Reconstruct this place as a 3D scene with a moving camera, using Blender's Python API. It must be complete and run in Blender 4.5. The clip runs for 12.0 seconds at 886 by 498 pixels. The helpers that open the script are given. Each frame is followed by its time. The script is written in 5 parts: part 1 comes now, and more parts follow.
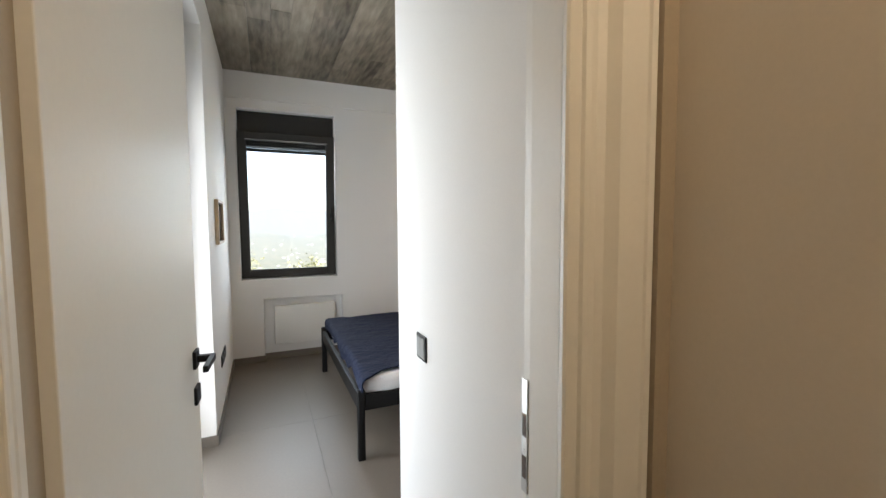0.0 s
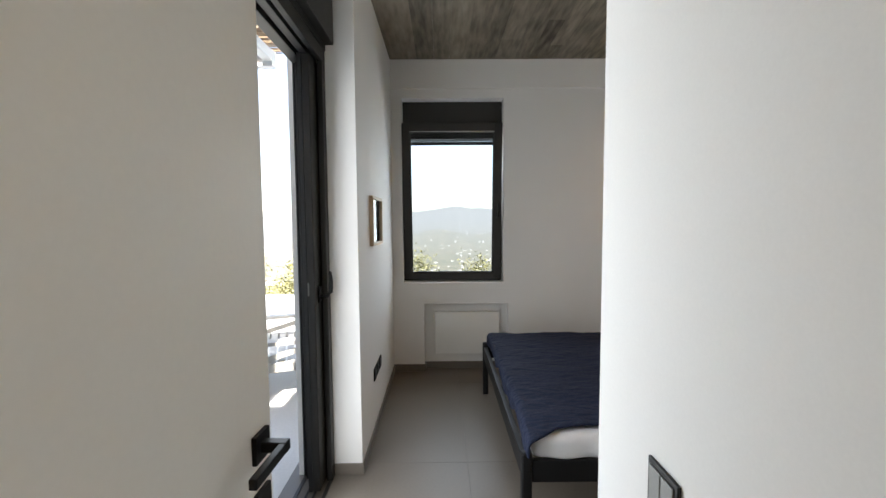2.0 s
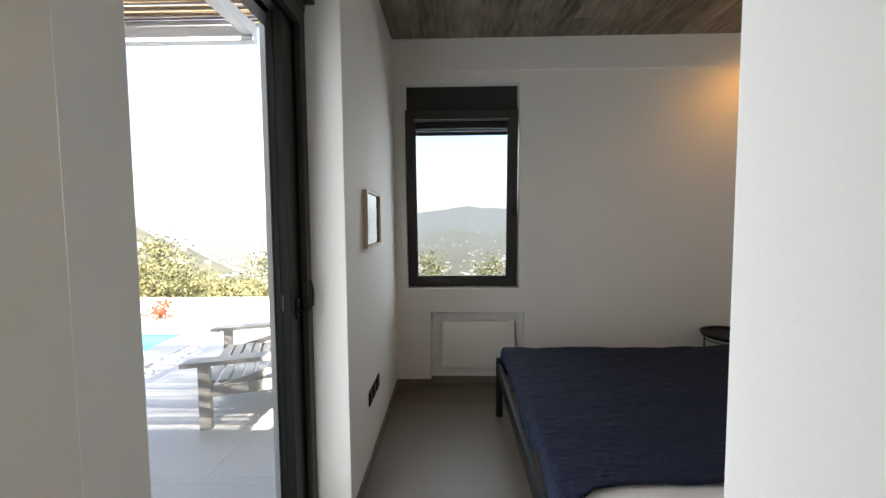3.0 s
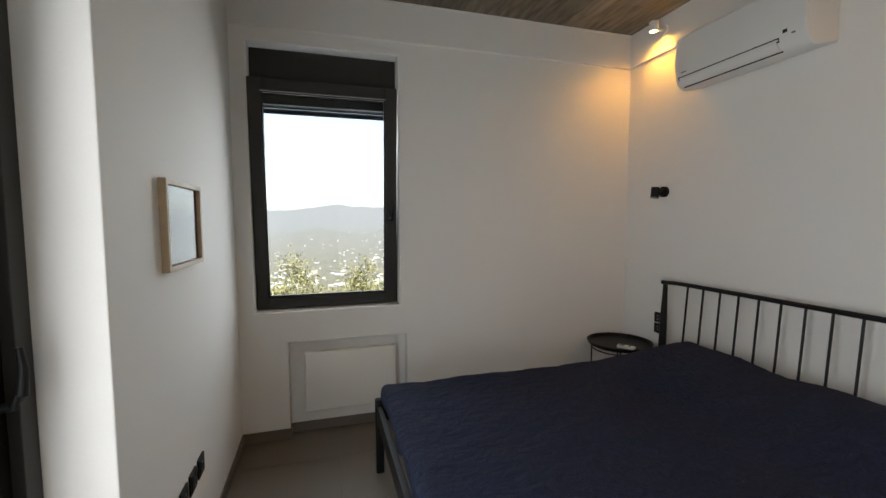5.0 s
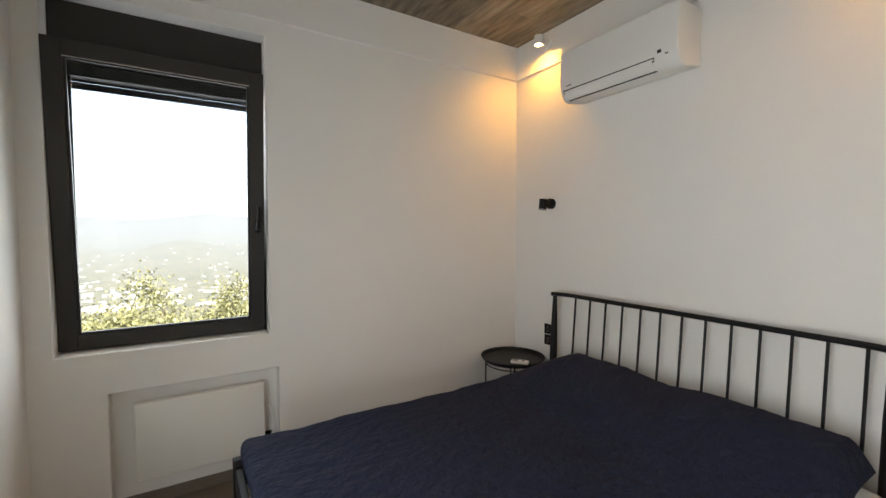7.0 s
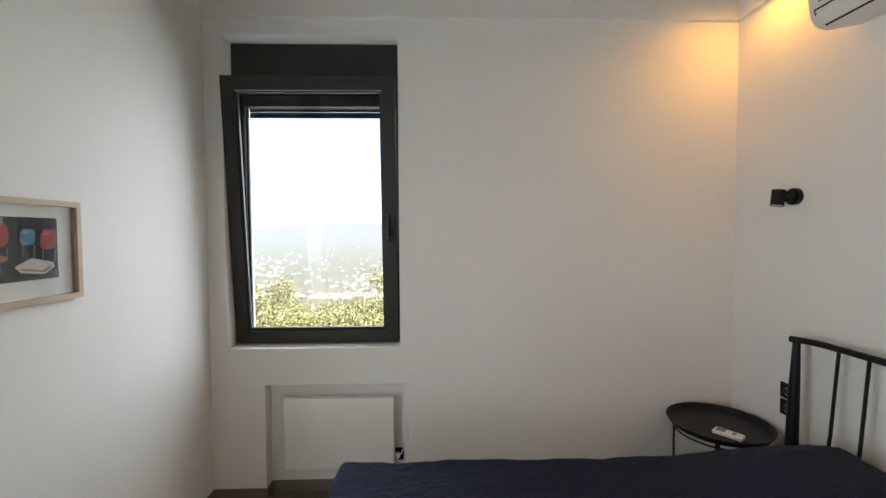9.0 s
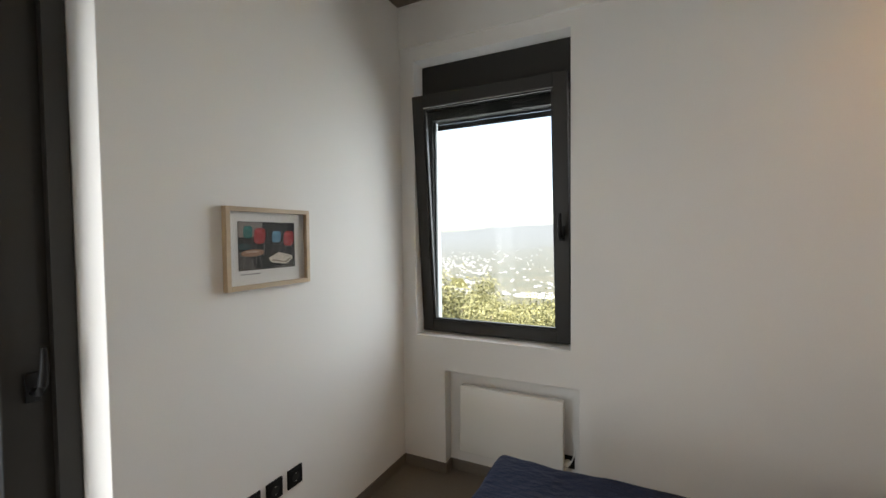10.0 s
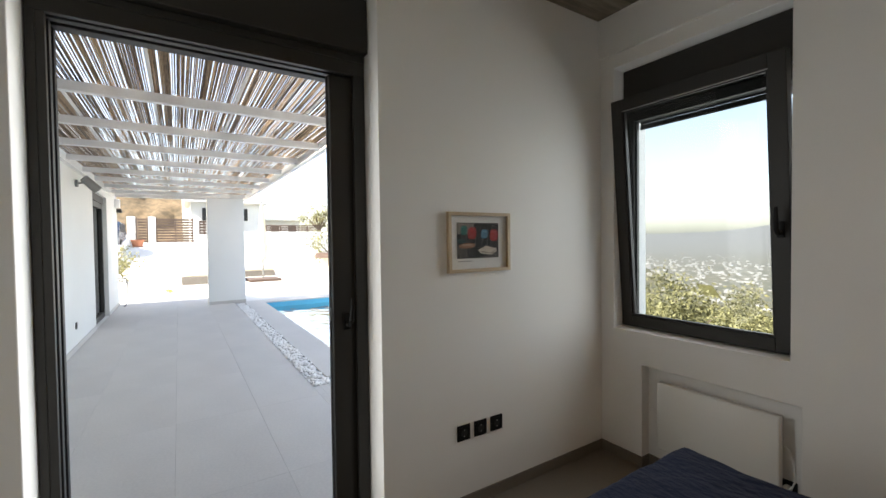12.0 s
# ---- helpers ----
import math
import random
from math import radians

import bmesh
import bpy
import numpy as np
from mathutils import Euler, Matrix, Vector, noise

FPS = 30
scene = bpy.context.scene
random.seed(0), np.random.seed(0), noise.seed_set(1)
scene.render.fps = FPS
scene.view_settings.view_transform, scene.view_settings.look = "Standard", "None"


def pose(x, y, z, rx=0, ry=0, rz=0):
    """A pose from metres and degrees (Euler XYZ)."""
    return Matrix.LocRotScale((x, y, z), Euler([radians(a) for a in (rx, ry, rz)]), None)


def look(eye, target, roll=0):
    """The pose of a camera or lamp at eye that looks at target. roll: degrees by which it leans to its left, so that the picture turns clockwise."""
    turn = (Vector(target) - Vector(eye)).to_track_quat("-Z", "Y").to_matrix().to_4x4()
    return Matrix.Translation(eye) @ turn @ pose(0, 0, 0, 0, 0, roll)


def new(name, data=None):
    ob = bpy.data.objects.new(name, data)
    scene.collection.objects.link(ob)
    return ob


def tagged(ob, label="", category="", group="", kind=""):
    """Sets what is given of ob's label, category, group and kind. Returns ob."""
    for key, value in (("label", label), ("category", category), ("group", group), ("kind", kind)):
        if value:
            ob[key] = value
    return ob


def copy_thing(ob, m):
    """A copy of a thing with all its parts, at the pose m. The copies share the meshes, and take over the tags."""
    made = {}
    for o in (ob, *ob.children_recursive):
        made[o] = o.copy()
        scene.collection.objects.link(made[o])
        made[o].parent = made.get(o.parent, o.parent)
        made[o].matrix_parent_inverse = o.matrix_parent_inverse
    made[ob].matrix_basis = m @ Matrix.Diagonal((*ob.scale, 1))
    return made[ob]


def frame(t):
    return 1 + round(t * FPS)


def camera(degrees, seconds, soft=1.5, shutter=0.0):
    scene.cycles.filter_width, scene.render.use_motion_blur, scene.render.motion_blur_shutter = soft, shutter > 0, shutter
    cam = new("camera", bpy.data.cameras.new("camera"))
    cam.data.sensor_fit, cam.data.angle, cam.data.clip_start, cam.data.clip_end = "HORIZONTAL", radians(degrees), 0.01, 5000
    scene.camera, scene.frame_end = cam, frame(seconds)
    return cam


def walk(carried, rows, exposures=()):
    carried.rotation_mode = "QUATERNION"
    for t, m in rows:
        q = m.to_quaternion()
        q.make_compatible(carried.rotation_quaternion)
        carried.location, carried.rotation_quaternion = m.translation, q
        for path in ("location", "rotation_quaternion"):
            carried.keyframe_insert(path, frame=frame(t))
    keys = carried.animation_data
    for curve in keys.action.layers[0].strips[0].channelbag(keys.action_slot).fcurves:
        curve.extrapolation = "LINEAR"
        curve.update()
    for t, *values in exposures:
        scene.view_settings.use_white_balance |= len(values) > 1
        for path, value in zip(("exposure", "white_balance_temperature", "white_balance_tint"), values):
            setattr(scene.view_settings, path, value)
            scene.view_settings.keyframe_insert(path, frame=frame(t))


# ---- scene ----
cam = camera(93.7, 12.0)
PATH = [
    (0, (0.305, 0.08, 1.396), (1.099, 1.916, 1.27), -0.3),
    (0.5, (0.315, 0.201, 1.393), (0.889, 2.113, 1.266), -0.3),
    (1, (0.328, 0.353, 1.387), (0.676, 2.319, 1.258), -0.3),
    (1.5, (0.398, 0.588, 1.393), (0.54, 2.579, 1.262), -0.4),
    (2, (0.442, 0.752, 1.402), (0.454, 2.747, 1.271), -0.4),
    (2.5, (0.454, 0.958, 1.393), (0.402, 2.953, 1.262), -0.5),
    (4.5, (0.532, 1.631, 1.408), (0.824, 3.605, 1.271), -0.3),
    (5, (0.511, 1.776, 1.426), (1.071, 3.691, 1.286), -0.2),
    (5.5, (0.553, 1.897, 1.446), (1.33, 3.735, 1.313), -0.1),
    (6, (0.548, 1.981, 1.432), (1.517, 3.727, 1.321), -0.1),
    (6.5, (0.572, 2.007, 1.426), (1.646, 3.692, 1.333), -0.1),
    (8.5, (1.03, 2.283, 1.431), (1.505, 4.225, 1.364), -0.0),
    (9, (1.204, 2.331, 1.458), (1.256, 4.329, 1.384), -0.3),
    (9.5, (1.258, 2.35, 1.453), (0.859, 4.308, 1.381), -0.4),
    (10, (1.384, 2.354, 1.452), (0.501, 4.148, 1.387), -0.6),
    (10.5, (1.471, 2.367, 1.429), (0.199, 3.909, 1.372), -0.7),
    (11, (1.524, 2.314, 1.414), (0.017, 3.628, 1.355), -0.7),
    (11.5, (1.658, 2.231, 1.412), (0.038, 3.402, 1.363), -0.6),
    (12, (1.783, 2.196, 1.428), (0.096, 3.269, 1.381), -0.7),
]
EXPOSURES = [(0, 2.6, 6500, 10), (0.5, 2.5, 6450, 10), (1.0, 2.45, 6500, 10), (1.5, 2.33, 6450, 10), (2.5, 1.95, 6550, 10), (4.3, 1.62, 6600, 10), (4.7, 1.78, 6600, 10),
             (5.5, 2.28, 6900, 10), (6.5, 2.48, 6900, 10), (8.5, 2.45, 6650, 10), (9.5, 2.45, 6550, 10), (10.5, 2.02, 7000, 10), (12, 1.74, 6900, 10)]
walk(cam, [(t, look(eye, target, roll)) for t, eye, target, roll in PATH], EXPOSURES)

# ---- daylight ----
TO_SUN = Vector((0.35, -2.65, 3.1)).normalized()
world = bpy.data.worlds.new("sky")
scene.world = world
world.use_nodes = True
wn = world.node_tree.nodes
sky = wn.new("ShaderNodeTexSky")
sky.sky_type = "NISHITA"
sky.sun_disc = False
sky.sun_elevation = math.asin(TO_SUN.z)
sky.sun_rotation = math.atan2(TO_SUN.x, TO_SUN.y)
sky.dust_density = 1.6
wn["Background"].inputs["Strength"].default_value = 0.15
haze = wn.new("ShaderNodeHueSaturation")
haze.inputs["Saturation"].default_value = 0.74
world.node_tree.links.new(sky.outputs["Color"], haze.inputs["Color"])
world.node_tree.links.new(haze.outputs["Color"], wn["Background"].inputs["Color"])


def lamp(name, kind, energy, color, m, **more):
    data = bpy.data.lights.new(name, kind)
    data.energy, data.color = energy, color
    for key, value in more.items():
        if key == "angle":
            data.angle = value
        elif key == "size":
            data.shape = "RECTANGLE"
            data.size, data.size_y = value
        elif key == "spot":
            data.spot_size, data.spot_blend = value
        elif key == "radius":
            data.shadow_soft_size = value
    ob = new(name, data)
    ob.matrix_world = m
    return ob


lamp("sun", "SUN", 5.0, (1.0, 0.95, 0.87), Matrix.Translation((0, 0, 20)) @ TO_SUN.to_track_quat("Z", "Y").to_matrix().to_4x4(), angle=radians(0.5))
# area lamps added for the sky's light: in the door, and outside the window
lamp("door_daylight", "AREA", 5.5, (0.92, 0.96, 1.0), look((-0.148, 2.33, 1.12), (1.0, 2.33, 1.08)), size=(0.94, 2.06))
lamp("window_daylight", "AREA", 21.0, (0.89, 0.95, 1.0), look((0.9, 5.75, 2.0), (0.6, 4.0, 1.45)), size=(2.2, 2.2))
# the two warm spots over the bed and the passage lamp
SPOT_AT = [(2.77, 4.24, 2.752), (2.77, 2.3, 2.752)]
for x, y, z in SPOT_AT:
    lamp("spot_glow", "SPOT", 2.9, (1.0, 0.44, 0.05), look((x, y, z - 0.03), (x, y + 0.05, z - 1.0)), spot=(radians(160), 1.0), radius=0.02)
lamp("passage_glow", "POINT", 2.8, (1.0, 0.79, 0.54), Matrix.Translation((0.7, -0.5, 2.2)), radius=0.1)


# ---- materials ----
def material(name, color, rough=0.6, metal=0.0, fine=60.0, coarse=3.0, vary=0.08, bump=0.1, bump_scale=None, tint=None, spread=0.0, island=0.0, stretch=(1, 1, 1), spec=0.5, depth=0.004):
    m = bpy.data.materials.new(name)
    m.use_nodes = True
    nt = m.node_tree
    nd, lk = nt.nodes, nt.links
    b = nd["Principled BSDF"]
    b.inputs["Roughness"].default_value, b.inputs["Metallic"].default_value = rough, metal
    b.inputs["Specular IOR Level"].default_value = spec
    co = nd.new("ShaderNodeTexCoord")
    mp = nd.new("ShaderNodeMapping")
    mp.inputs["Scale"].default_value = stretch
    lk.new(co.outputs["Object"], mp.inputs["Vector"])
    n1, n2 = nd.new("ShaderNodeTexNoise"), nd.new("ShaderNodeTexNoise")
    for n, sc, det in ((n1, fine, 4), (n2, coarse, 6)):
        n.inputs["Scale"].default_value, n.inputs["Detail"].default_value = sc, det
        lk.new(mp.outputs["Vector"], n.inputs["Vector"])
    add = nd.new("ShaderNodeMath")
    add.operation = "ADD"
    lk.new(n1.outputs["Fac"], add.inputs[0])
    lk.new(n2.outputs["Fac"], add.inputs[1])
    fac = add.outputs[0]
    if spread or island:
        src = nd.new("ShaderNodeObjectInfo").outputs["Random"] if spread else nd.new("ShaderNodeNewGeometry").outputs["Random Per Island"]
        mul = nd.new("ShaderNodeMath")
        mul.operation = "MULTIPLY_ADD"
        lk.new(src, mul.inputs[0])
        mul.inputs[1].default_value = 2 * (spread or island)
        lk.new(fac, mul.inputs[2])
        sub = nd.new("ShaderNodeMath")
        sub.operation = "SUBTRACT"
        lk.new(mul.outputs[0], sub.inputs[0])
        sub.inputs[1].default_value = spread or island
        fac = sub.outputs[0]
    rg = nd.new("ShaderNodeMapRange")
    rg.inputs["From Min"].default_value, rg.inputs["From Max"].default_value = 0.6, 1.4
    lk.new(fac, rg.inputs["Value"])
    mix = nd.new("ShaderNodeMix")
    mix.data_type = "RGBA"
    lo = [c * (1 - vary) for c in color]
    hi = tint or [min(1, c * (1 + vary)) for c in color]
    mix.inputs["A"].default_value, mix.inputs["B"].default_value = (*lo, 1), (*hi, 1)
    lk.new(rg.outputs["Result"], mix.inputs["Factor"])
    lk.new(mix.outputs["Result"], b.inputs["Base Color"])
    rr = nd.new("ShaderNodeMapRange")
    rr.inputs["To Min"].default_value, rr.inputs["To Max"].default_value = max(0.02, rough - 0.07), min(1, rough + 0.07)
    lk.new(n2.outputs["Fac"], rr.inputs["Value"])
    lk.new(rr.outputs["Result"], b.inputs["Roughness"])
    if bump:
        bp = nd.new("ShaderNodeBump")
        bp.inputs["Strength"].default_value, bp.inputs["Distance"].default_value = bump, depth
        src = n1
        if bump_scale:
            src = nd.new("ShaderNodeTexNoise")
            src.inputs["Scale"].default_value, src.inputs["Detail"].default_value = bump_scale, 3
            lk.new(mp.outputs["Vector"], src.inputs["Vector"])
        lk.new(src.outputs["Fac"], bp.inputs["Height"])
        lk.new(bp.outputs["Normal"], b.inputs["Normal"])
    return m


def glowing(name, color, strength):
    m = bpy.data.materials.new(name)
    m.use_nodes = True
    b = m.node_tree.nodes["Principled BSDF"]
    b.inputs["Base Color"].default_value = (*color, 1)
    b.inputs["Emission Color"].default_value = (*color, 1)
    b.inputs["Emission Strength"].default_value = strength
    return m


def sheet_glass(name, color, ior):
    """A thin pane or a water surface: clear straight through, with Fresnel gloss on top."""
    m = bpy.data.materials.new(name)
    m.use_nodes = True
    nt = m.node_tree
    nd, lk = nt.nodes, nt.links
    nd.remove(nd["Principled BSDF"])
    tr, gl, fr, mx = nd.new("ShaderNodeBsdfTransparent"), nd.new("ShaderNodeBsdfGlossy"), nd.new("ShaderNodeFresnel"), nd.new("ShaderNodeMixShader")
    tr.inputs["Color"].default_value = (*color, 1)
    gl.inputs["Roughness"].default_value = 0.02
    fr.inputs["IOR"].default_value = ior
    lk.new(fr.outputs["Fac"], mx.inputs["Fac"])
    lk.new(tr.outputs["BSDF"], mx.inputs[1])
    lk.new(gl.outputs["BSDF"], mx.inputs[2])
    lk.new(mx.outputs["Shader"], nd["Material Output"].inputs["Surface"])
    return m


PAINT = material("white_wall_paint", (0.78, 0.77, 0.745), 0.75, fine=220, coarse=1.4, vary=0.025, bump=0.04, depth=0.002)
DOOR_PAINT = material("satin_door_paint", (0.76, 0.745, 0.7), 0.42, fine=90, coarse=1.0, vary=0.02, bump=0.03, depth=0.001)
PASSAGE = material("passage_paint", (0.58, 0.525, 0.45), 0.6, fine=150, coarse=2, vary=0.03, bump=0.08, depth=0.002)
# stands for shade on the cream frame's fillet and rebate
SHADE_TAUPE = material("shade_taupe", (0.40, 0.34, 0.26), 0.6, fine=120, coarse=2, vary=0.05, bump=0.05, depth=0.001)
PLASTER = material("white_outdoor_plaster", (0.8, 0.8, 0.78), 0.85, fine=120, coarse=1.1, vary=0.04, bump=0.3)
CONCRETE = material("board_marked_concrete", (0.15, 0.118, 0.078), 0.7, fine=26, coarse=2.4, vary=0.6, bump=0.6, tint=(0.38, 0.325, 0.245), island=0.18, stretch=(1, 0.16, 1))
TILE = material("grey_floor_tile", (0.148, 0.127, 0.104), 0.40, fine=70, coarse=2.2, vary=0.09, bump=0.05, spread=0.05, depth=0.001)
GROUT = material("tile_grout", (0.146, 0.125, 0.103), 0.8, fine=200, coarse=5, vary=0.1)
DECK = material("terrace_tile", (0.58, 0.557, 0.525), 0.6, fine=60, coarse=1.6, vary=0.09, bump=0.08, spread=0.06, depth=0.001)
PAVING = material("pale_paving", (0.72, 0.70, 0.66), 0.85, fine=40, coarse=0.7, vary=0.07, bump=0.2)
ALU = material("anthracite_aluminium", (0.024, 0.0225, 0.0195), 0.5, 0.1, fine=300, coarse=4, vary=0.1, bump=0.04, depth=0.001)
ALU_DARK = material("dark_gasket_and_shade", (0.014, 0.014, 0.014), 0.5, fine=200, coarse=5, vary=0.2, bump=0.03)
BLACK = material("black_powder_coat", (0.006, 0.006, 0.0065), 0.45, 0.0, fine=400, coarse=6, vary=0.15, bump=0.05, spec=0.25, depth=0.001)
STEEL = material("brushed_steel", (0.55, 0.55, 0.54), 0.32, 1.0, fine=300, coarse=8, vary=0.08, bump=0.05, depth=0.001)
NAVY = material("navy_quilted_cotton", (0.0106, 0.0163, 0.0405), 0.85, fine=500, coarse=7, vary=0.2, bump=1.0, bump_scale=34, stretch=(0.6, 1.0, 1), spec=0.25, depth=0.026)
LINEN = material("white_cotton", (0.74, 0.74, 0.75), 0.9, fine=300, coarse=9, vary=0.05, bump=0.4, bump_scale=24, depth=0.006)
PLASTIC = material("white_plastic", (0.76, 0.755, 0.73), 0.35, fine=200, coarse=3, vary=0.015, bump=0.02, depth=0.001)
HEATER = material("white_enamel", (0.74, 0.735, 0.70), 0.3, fine=200, coarse=2, vary=0.02, bump=0.03, depth=0.001)
ASH = material("pale_ash_wood", (0.50, 0.39, 0.26), 0.55, fine=30, coarse=6, vary=0.14, bump=0.1, stretch=(1, 0.2, 1), depth=0.001)
PAPER = material("mount_paper", (0.78, 0.78, 0.76), 0.8, fine=300, coarse=3, vary=0.02, bump=0.02)
GLASS = sheet_glass("window_glass", (0.72, 0.74, 0.745), 1.3)
PRINT_GLASS = sheet_glass("print_glass", (0.99, 0.99, 0.99), 1.25)
WATER = sheet_glass("pool_water", (0.42, 0.84, 0.97), 1.33)
POOL = material("pool_lining", (0.09, 0.47, 0.66), 0.4, fine=30, coarse=2, vary=0.1, bump=0.05)
PEBBLE = material("white_pebbles", (0.88, 0.87, 0.85), 0.6, fine=60, coarse=9, vary=0.1, bump=0.1, island=0.2)
REED = material("dry_reed", (0.19, 0.125, 0.075), 0.75, fine=90, coarse=9, vary=0.55, bump=0.2, tint=(0.44, 0.32, 0.2), island=0.35, stretch=(0.15, 1, 1))
BEAM = material("white_painted_beam", (0.76, 0.75, 0.73), 0.6, fine=70, coarse=4, vary=0.05, bump=0.1)
TEAK = material("grey_painted_teak", (0.40, 0.38, 0.34), 0.7, fine=60, coarse=5, vary=0.12, bump=0.2, stretch=(0.3, 1, 1))
SLAT = material("brown_fence_slat", (0.085, 0.055, 0.04), 0.6, fine=80, coarse=4, vary=0.2, bump=0.1)
LEAF = material("olive_leaf", (0.15, 0.145, 0.06), 0.6, fine=5, coarse=1.3, vary=0.25, bump=0, tint=(0.32, 0.30, 0.13), island=0.4)
RED_LEAF = material("red_leaf", (0.30, 0.07, 0.035), 0.6, fine=5, coarse=2, vary=0.3, bump=0, tint=(0.5, 0.16, 0.07), island=0.3)
BARK = material("olive_bark", (0.16, 0.12, 0.09), 0.9, fine=40, coarse=6, vary=0.3, bump=0.6)
ROCK = material("brown_bank", (0.075, 0.06, 0.032), 0.9, fine=2.5, coarse=0.5, vary=0.45, bump=0.8, tint=(0.20, 0.14, 0.08))
RATTAN = material("grey_brown_rattan", (0.15, 0.135, 0.115), 0.7, fine=90, coarse=4, vary=0.2, bump=0.3)
CLAY = material("terracotta", (0.42, 0.17, 0.09), 0.7, fine=60, coarse=5, vary=0.12, bump=0.1)
CANVAS = material("sand_canvas", (0.62, 0.55, 0.42), 0.85, fine=150, coarse=5, vary=0.1, bump=0.2)
LAMP_GREY = material("grey_lamp_metal", (0.22, 0.22, 0.21), 0.45, 0.3, fine=200, coarse=5, vary=0.1, bump=0.03)
BULB = glowing("warm_bulb", (1.0, 0.66, 0.3), 9.0)
ROOF = material("roof_screed", (0.5, 0.49, 0.46), 0.9, fine=30, coarse=1, vary=0.1, bump=0.2)


# ---- shapes ----
def box(bm, lo, hi, bevel=0.0, seg=2):
    vs = [bm.verts.new((x, y, z)) for x in (lo[0], hi[0]) for y in (lo[1], hi[1]) for z in (lo[2], hi[2])]
    fs = [bm.faces.new([vs[i] for i in q]) for q in ((0, 1, 3, 2), (4, 6, 7, 5), (0, 4, 5, 1), (2, 3, 7, 6), (0, 2, 6, 4), (1, 5, 7, 3))]
    if bevel:
        es = list({e for f in fs for e in f.edges})
        bmesh.ops.bevel(bm, geom=es, offset=bevel, segments=seg, affect="EDGES", profile=0.5)
    return vs


def cyl(bm, a, b, r1, r2=None, seg=16):
    a, b = Vector(a), Vector(b)
    m = Matrix.Translation((a + b) / 2) @ (b - a).to_track_quat("Z", "Y").to_matrix().to_4x4()
    return bmesh.ops.create_cone(bm, cap_ends=True, segments=seg, radius1=r1, radius2=r1 if r2 is None else r2, depth=(b - a).length, matrix=m)["verts"]


def tube(bm, pts, radius, seg=10):
    pts = [Vector(p) for p in pts]
    rings = []
    for i, p in enumerate(pts):
        d = (pts[min(i + 1, len(pts) - 1)] - pts[max(i - 1, 0)]).normalized()
        side = d.cross(Vector((0, 0, 1)) if abs(d.z) < 0.9 else Vector((0, 1, 0))).normalized()
        up = side.cross(d)
        r = radius[i] if isinstance(radius, (list, tuple)) else radius
        rings.append([bm.verts.new(p + r * (math.cos(k * math.tau / seg) * side + math.sin(k * math.tau / seg) * up)) for k in range(seg)])
    for a, b in zip(rings, rings[1:]):
        for k in range(seg):
            bm.faces.new((a[k], a[(k + 1) % seg], b[(k + 1) % seg], b[k]))
    bm.faces.new(rings[0][::-1])
    bm.faces.new(rings[-1])


def ball(bm, c, r, squash=(1, 1, 1), sub=2):
    m = Matrix.Translation(c) @ Matrix.Diagonal((*squash, 1))
    return bmesh.ops.create_icosphere(bm, subdivisions=sub, radius=r, matrix=m)["verts"]


def thing(name, at, label, category, group="", kind=""):
    ob = new(name)
    ob.location = at
    ob.empty_display_size = 0.1
    return tagged(ob, label, category, group, kind)


def part(name, bm, mat, parent=None, label="", smooth=False):
    bmesh.ops.recalc_face_normals(bm, faces=bm.faces)
    me = bpy.data.meshes.new(name)
    bm.to_mesh(me)
    bm.free()
    me.materials.append(mat)
    if smooth:
        me.polygons.foreach_set("use_smooth", [True] * len(me.polygons))
        me.set_sharp_from_angle(angle=radians(40))
    ob = new(name, me)
    if parent:
        ob.parent = parent
        if parent.type == "EMPTY":
            ob.matrix_parent_inverse = Matrix.Translation(parent.location).inverted()
    if label:
        ob["label"] = label
    return ob


def bar(name, lo, hi, mat, parent=None, label="", bevel=0.0):
    bm = bmesh.new()
    box(bm, lo, hi, bevel)
    return part(name, bm, mat, parent, label)


def rod(name, a, b, r1, mat, parent=None, label="", r2=None, seg=14):
    bm = bmesh.new()
    cyl(bm, a, b, r1, r2, seg)
    return part(name, bm, mat, parent, label, True)


def pipe(name, pts, radius, mat, parent=None, label="", seg=10):
    bm = bmesh.new()
    tube(bm, pts, radius, seg)
    return part(name, bm, mat, parent, label, True)


